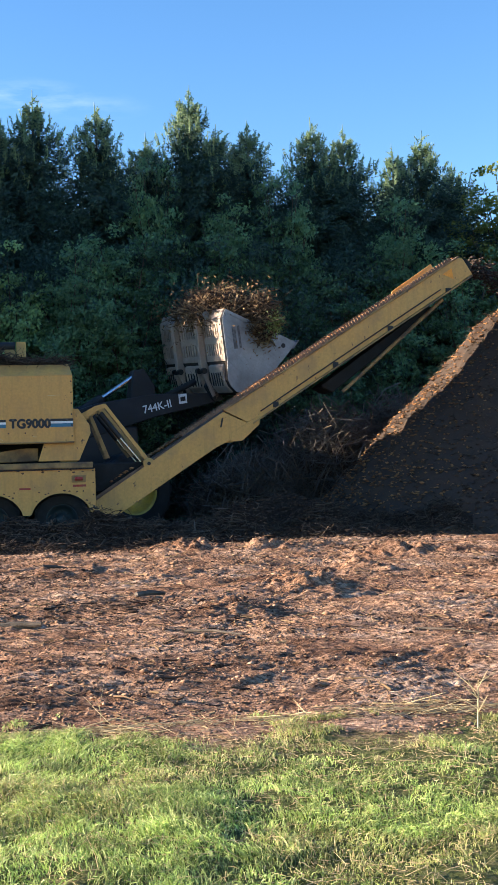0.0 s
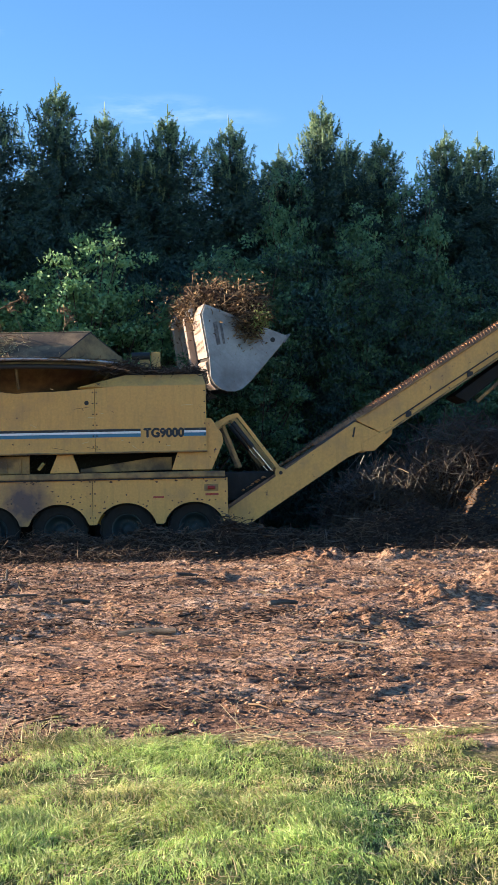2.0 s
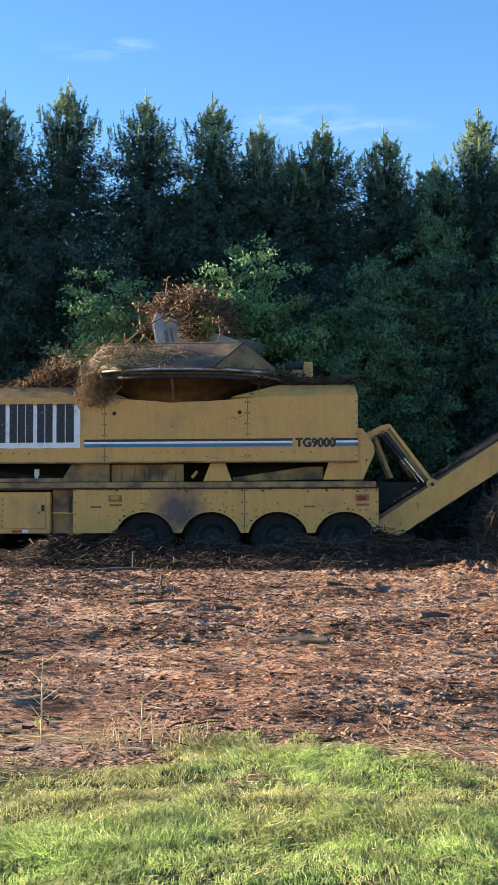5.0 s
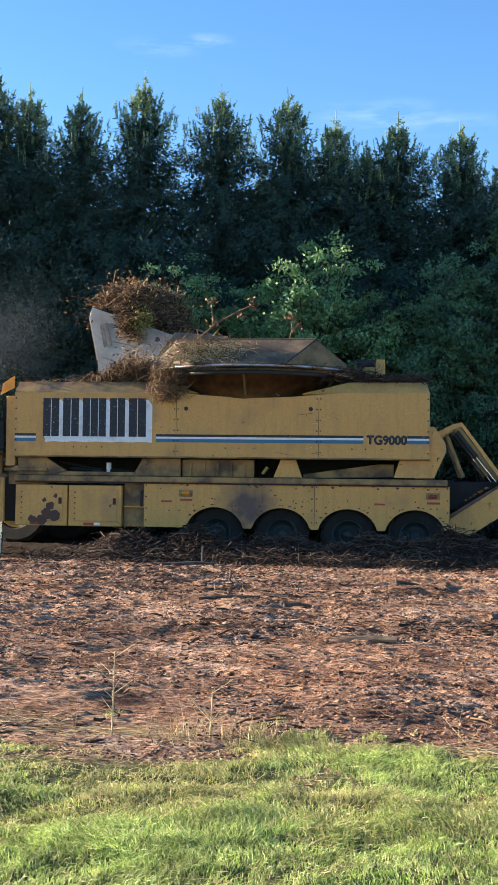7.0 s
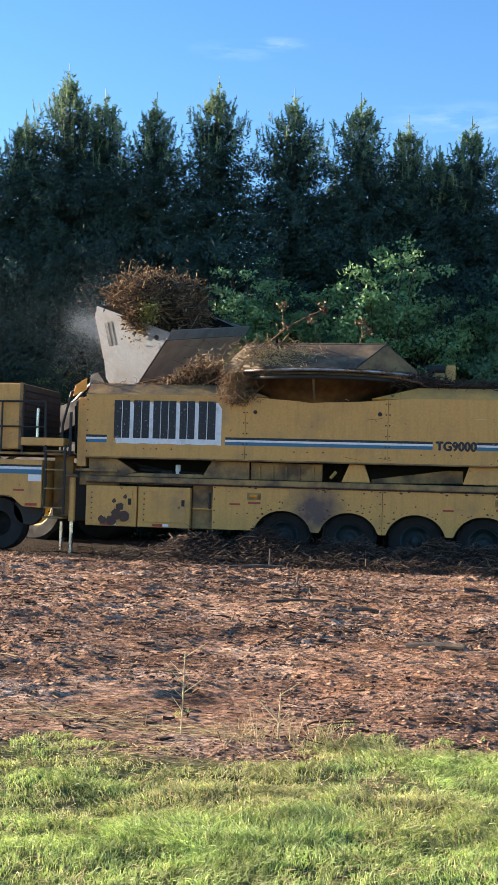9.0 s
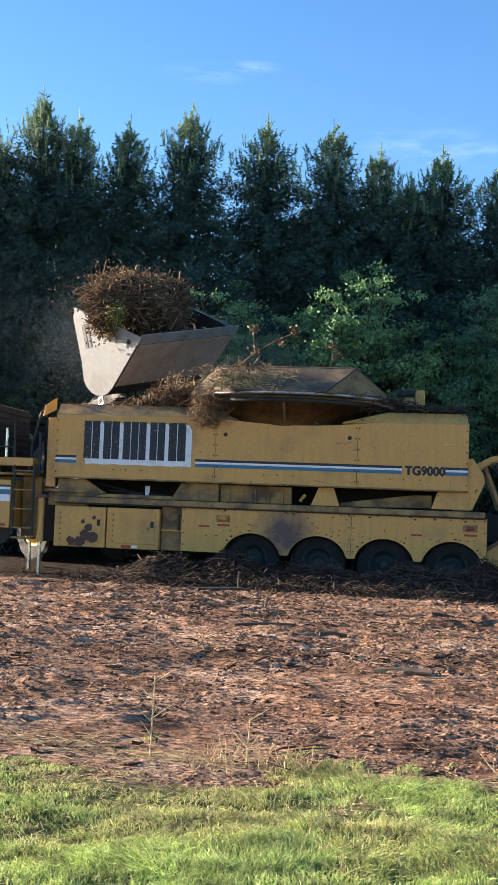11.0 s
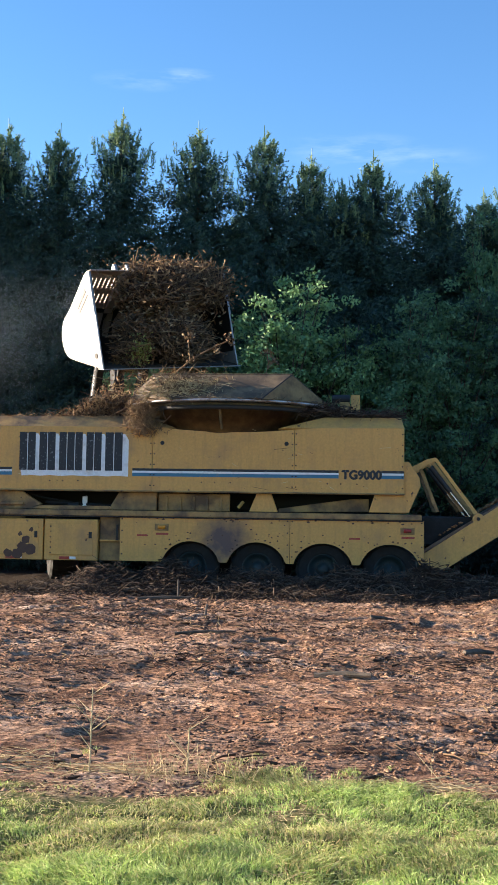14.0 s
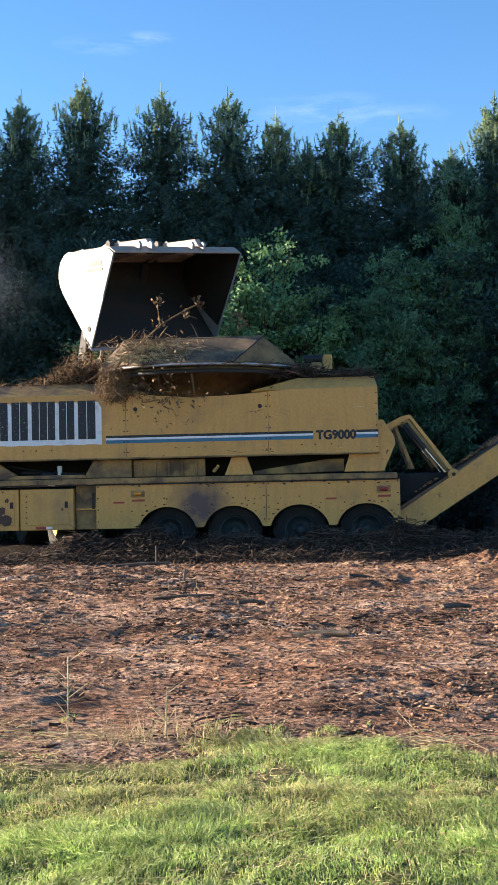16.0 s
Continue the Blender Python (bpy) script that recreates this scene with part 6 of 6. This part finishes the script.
def dead_weed(x, y, h):
    t = thing("dead_weed", "thin dead weed stalk with bare side shoots", "weed", "dead weeds in the soil")
    z = float(ground_z(np.array([x]), np.array([y]))[0])
    part("stalk", rod((x, y, z - 0.02), (x + 0.01, y, z + h), 0.005, None, 6, 0.003), STRAW, t)
    r = np.random.default_rng(int(abs(x) * 100))
    for i in range(7):
        k = r.uniform(0.25, 0.95) * h
        s = 1 if i % 2 else -1
        part("side_shoot", rod((x, y, z + k), (x + s * r.uniform(0.04, 0.13), y + r.uniform(-0.05, 0.05), z + k + r.uniform(0.03, 0.12)), 0.003, None, 5, 0.0015), STRAW, t)


for x, y, h in ((0.58, -15.75, 0.46), (1.12, -15.75, 0.26), (4.3, -16.2, 0.24)):
    dead_weed(x, y, h)

def ground_at(x, y):
    return float(ground_z(np.array([x]), np.array([y]))[0])


for x, y, h, lean in ((-0.3, -5.6, 0.17, 0.03), (-1.25, -2.3, 0.30, 0.0)):
    stake = thing("broken_stake", "short broken stick standing in the soil", "stick", "broken sticks")
    z = ground_at(x, y)
    part("stick", rod((x, y, z - 0.05), (x + lean, y, z + h), 0.022, None, 7, 0.015), TWIG_GREY, stake)
for x, y, ln, r0, turn in ((1.6, -12.0, 0.5, 0.035, -0.25), (3.0, -9.8, 0.35, 0.03, 0.5), (0.85, -9.3, 0.3, 0.024, 0.2), (-1.9, -2.5, 0.9, 0.035, 0.1), (3.2, -12.6, 0.5, 0.012, -0.6), (4.9, -13.2, 0.6, 0.009, -0.7), (-0.2, -8.6, 0.7, 0.02, 0.05), (2.0, -5.0, 0.4, 0.025, 0.3)):
    log = thing("fallen_branch", "short weathered piece of branch lying on the soil", "branch", "pieces of branch on the soil")
    z = ground_at(x, y)
    own = bmesh.new()
    a, c = Vector((x, y, z + r0)), Vector((x + ln * math.cos(turn), y + ln * math.sin(turn), ground_at(x + ln * math.cos(turn), y + ln * math.sin(turn)) + r0))
    m = (a + c) / 2 + Vector((0, 0.03, 0.012))
    rod(a, m, r0, own, 8, r0 * 0.9)
    rod(m, c, r0 * 0.9, own, 8, r0 * 0.6)
    part("wood", own, BARK, log)
n = 700
u = rng.uniform(0, 1, n)
p = np.stack([10.2 + 1.5 * u, 0.45 + rng.uniform(0, 1.05, n), 5.15 + 0.55 * u - 1.35 * u ** 2 + rng.normal(0, 0.09, n)], -1)
stuff("falling_chips", "dark shredded wood thrown off the conveyor head", "wood chips", lumps(p, rng.uniform(0.02, 0.07, n)), MULCH)

# ---- dust ----
DUST = island("wood_dust", [(0.24, 0.30, 0.38), (0.34, 0.40, 0.47), (0.20, 0.26, 0.33)], 1.0, 0.5, 0.2)


def dust_cloud(label, n, spread, size, lobes):
    """Fine specks in overlapping soft lobes, thinning outwards."""
    t = thing("dust_cloud", label, "dust", "dust from the grinder", "stuff")
    c = rng.normal(0, 0.5, (lobes, 3)) * np.array(spread)
    p = c[rng.integers(0, lobes, n)] + rng.normal(0, 0.38, (n, 3)) * np.array(spread)
    u = unit(rng.normal(size=(n, 3))) * rng.uniform(0.5, 1.0, (n, 1)) * size
    part("specks", mesh_of("specks", *leaves(p, u, unit(np.cross(u, rng.normal(size=(n, 3)))) * size * 0.7), DUST), None, t)
    return t


PUFFS = [dust_cloud("pale sunlit puff of wood dust over the tub", 70000, (0.50, 0.40, 0.45), 0.0032, 7),
         dust_cloud("thin drifting haze of wood dust behind the grinder", 130000, (1.5, 1.0, 1.7), 0.0026, 12),
         dust_cloud("thin brown haze of wood dust around the dumped brush", 110000, (1.2, 0.8, 1.0), 0.0025, 9)]

# ---- moving things ----
# seconds, then of the bucket's right heel: x, y, height, heading, curl and lean in degrees
BUCKET_WAY = [
    (0.0, 6.58, 4.88, 2.80, 20.7, 47.4, 3.5), (1.0, 4.58, 4.56, 2.99, 15.9, 50.5, 2.0), (1.5, 3.89, 4.45, 3.07, 14.3, 48.0, 2.0), (3.5, 1.36, 4.37, 3.13, 9.0, 50.5, 3.4),
    (4.5, -0.12, 4.33, 3.20, -3.0, 48.5, 3.8), (5.0, -1.22, 4.30, 3.23, -7.8, 48.0, 4.0), (7.5, -4.57, 3.33, 3.14, -13.2, 48.6, 6.0), (8.5, -5.30, 3.10, 3.17, -17.6, 48.4, 7.5), (11.0, -5.22, 2.61, 3.54, -29.3, 45.5, 12.0),
    (12.5, -4.20, 2.39, 4.09, -35.0, 23.2, 6.5), (13.0, -4.31, 2.39, 4.33, -39.0, 11.7, 5.8), (14.0, -4.59, 2.10, 4.76, -50.0, -13.9, 6.2), (14.5, -4.50, 2.07, 4.91, -48.5, -22.5, 6.0),
    (15.0, -4.22, 1.96, 5.21, -45.7, -37.8, 5.6), (16.0, -3.94, 1.56, 5.68, -44.2, -55.3, 6.1)]
BOOM_PIVOT, BOOM_LEN = Vector((-0.6, 0, 1.95)), 5.0


def bucket_world(x, y, z, heading, curl, lean):
    return Matrix.Translation((x, y, z)) @ pose(0, 0, 0, 0, 0, heading) @ pose(0, 0, 0, lean, 0, 0) @ pose(0, 0, 0, 0, -curl, 0) @ Matrix.Translation((0, BW / 2, 0))


def motions():
    body_rows, boom_rows, bucket_rows, carry = [], [], [], []
    for t, x, y, z, heading, curl, lean in BUCKET_WAY:
        m = bucket_world(x, y, z, heading, curl, lean)
        pin = m @ Vector((-0.12, 0, 0.3))
        rise = max(-0.2, min(0.97, (pin.z - BOOM_PIVOT.z) / BOOM_LEN))
        ahead = BOOM_PIVOT.x + BOOM_LEN * math.sqrt(1 - rise * rise)
        stance = heading - 20 * min(1.0, max(0.0, (t - 8.5) / 4))
        turn = radians(stance)
        base = pose(pin.x - ahead * math.cos(turn), pin.y - ahead * math.sin(turn), 0, 0, 0, stance)
        local = base.inverted() @ m
        pin_l = base.inverted() @ pin
        body_rows.append((t, base))
        boom_rows.append((t, pose(*BOOM_PIVOT, 0, -math.degrees(math.atan2(pin_l.z - BOOM_PIVOT.z, pin_l.x - BOOM_PIVOT.x)), 0)))
        bucket_rows.append((t, local))
        carry.append((t, m))
    walk(loader, body_rows)
    walk(boom, boom_rows)
    walk(bucket, bucket_rows)
    # the load rides in the bucket's mouth, then slides out into the tub
    seats = ((1.48, -0.6, 1.55), (1.50, 0.35, 1.50), (1.66, -1.62, 1.05), (1.36, 0.1, 0.95))
    falls = ((-1.7, 0.75, (6.1, 5.3, 4.4, 3.3)), (-0.9, 1.35, (6.3, 5.4, 4.4, 3.3)), (-2.0, 1.2, (4.9, 4.5, 3.9, 3.2)), (-1.3, 1.2, (5.1, 4.7, 4.1, 3.1)))
    for c, seat, (fx2, fy2, drop) in zip(clumps, seats, falls):
        rows = []
        for t, m in carry:
            if t <= 13.0:
                p = m @ Vector(seat)
                rows.append((t, pose(p.x, p.y, p.z + (0.0 if t < 8 else 0.1 if t < 12.4 else 0.3), 0, 0, 0)))
        last = rows[-1][1].translation.copy()
        for i, t in enumerate((14.0, 14.5, 15.0, 16.0)):
            k = (0.3, 0.6, 0.85, 1.0)[i]
            rows.append((t, pose(last.x + (fx2 - last.x) * k, last.y + (fy2 - last.y) * k, drop[i], 0, 12 * k, 0)))
        walk(c, rows)

    # dust rises out of the tub and drifts off to the west
    walk(PUFFS[0], [(0, pose(-1.0, 1.5, 2.7)), (5.5, pose(-1.2, 1.5, 2.8)), (7.2, pose(-2.6, 0.9, 3.9)), (7.5, pose(-2.9, 0.8, 4.15)), (8.0, pose(-3.45, 0.6, 4.1, 0, 15, 0)),
                    (8.25, pose(-4.0, 1.6, 4.5, 0, 20, 0)), (8.6, pose(-5.2, 4.4, 4.9, 0, 30, 0)), (11.0, pose(-11.0, 6.0, 5.3, 0, 50, 0)), (16.0, pose(-13.0, 6.0, 6.2, 0, 80, 0))])
    walk(PUFFS[1], [(0, pose(-9.5, 5.0, 3.6)), (5.0, pose(-7.6, 5.0, 3.9, 0, 5, 0)), (8.0, pose(-6.6, 4.8, 4.5, 0, 10, 0)), (12.0, pose(-6.2, 4.6, 5.0, 0, 16, 0)), (16.0, pose(-7.2, 5.0, 5.6, 0, 24, 0))])
    walk(PUFFS[2], [(0, pose(-0.9, 1.5, 2.3)), (9.0, pose(-1.2, 1.5, 2.6)), (11.0, pose(-2.0, 2.6, 4.6, 0, 8, 0)), (12.5, pose(-2.6, 2.8, 5.3, 0, 14, 0)), (14.0, pose(-3.8, 3.4, 5.9, 0, 22, 0)), (16.0, pose(-6.6, 4.4, 6.4, 0, 34, 0))])


motions()
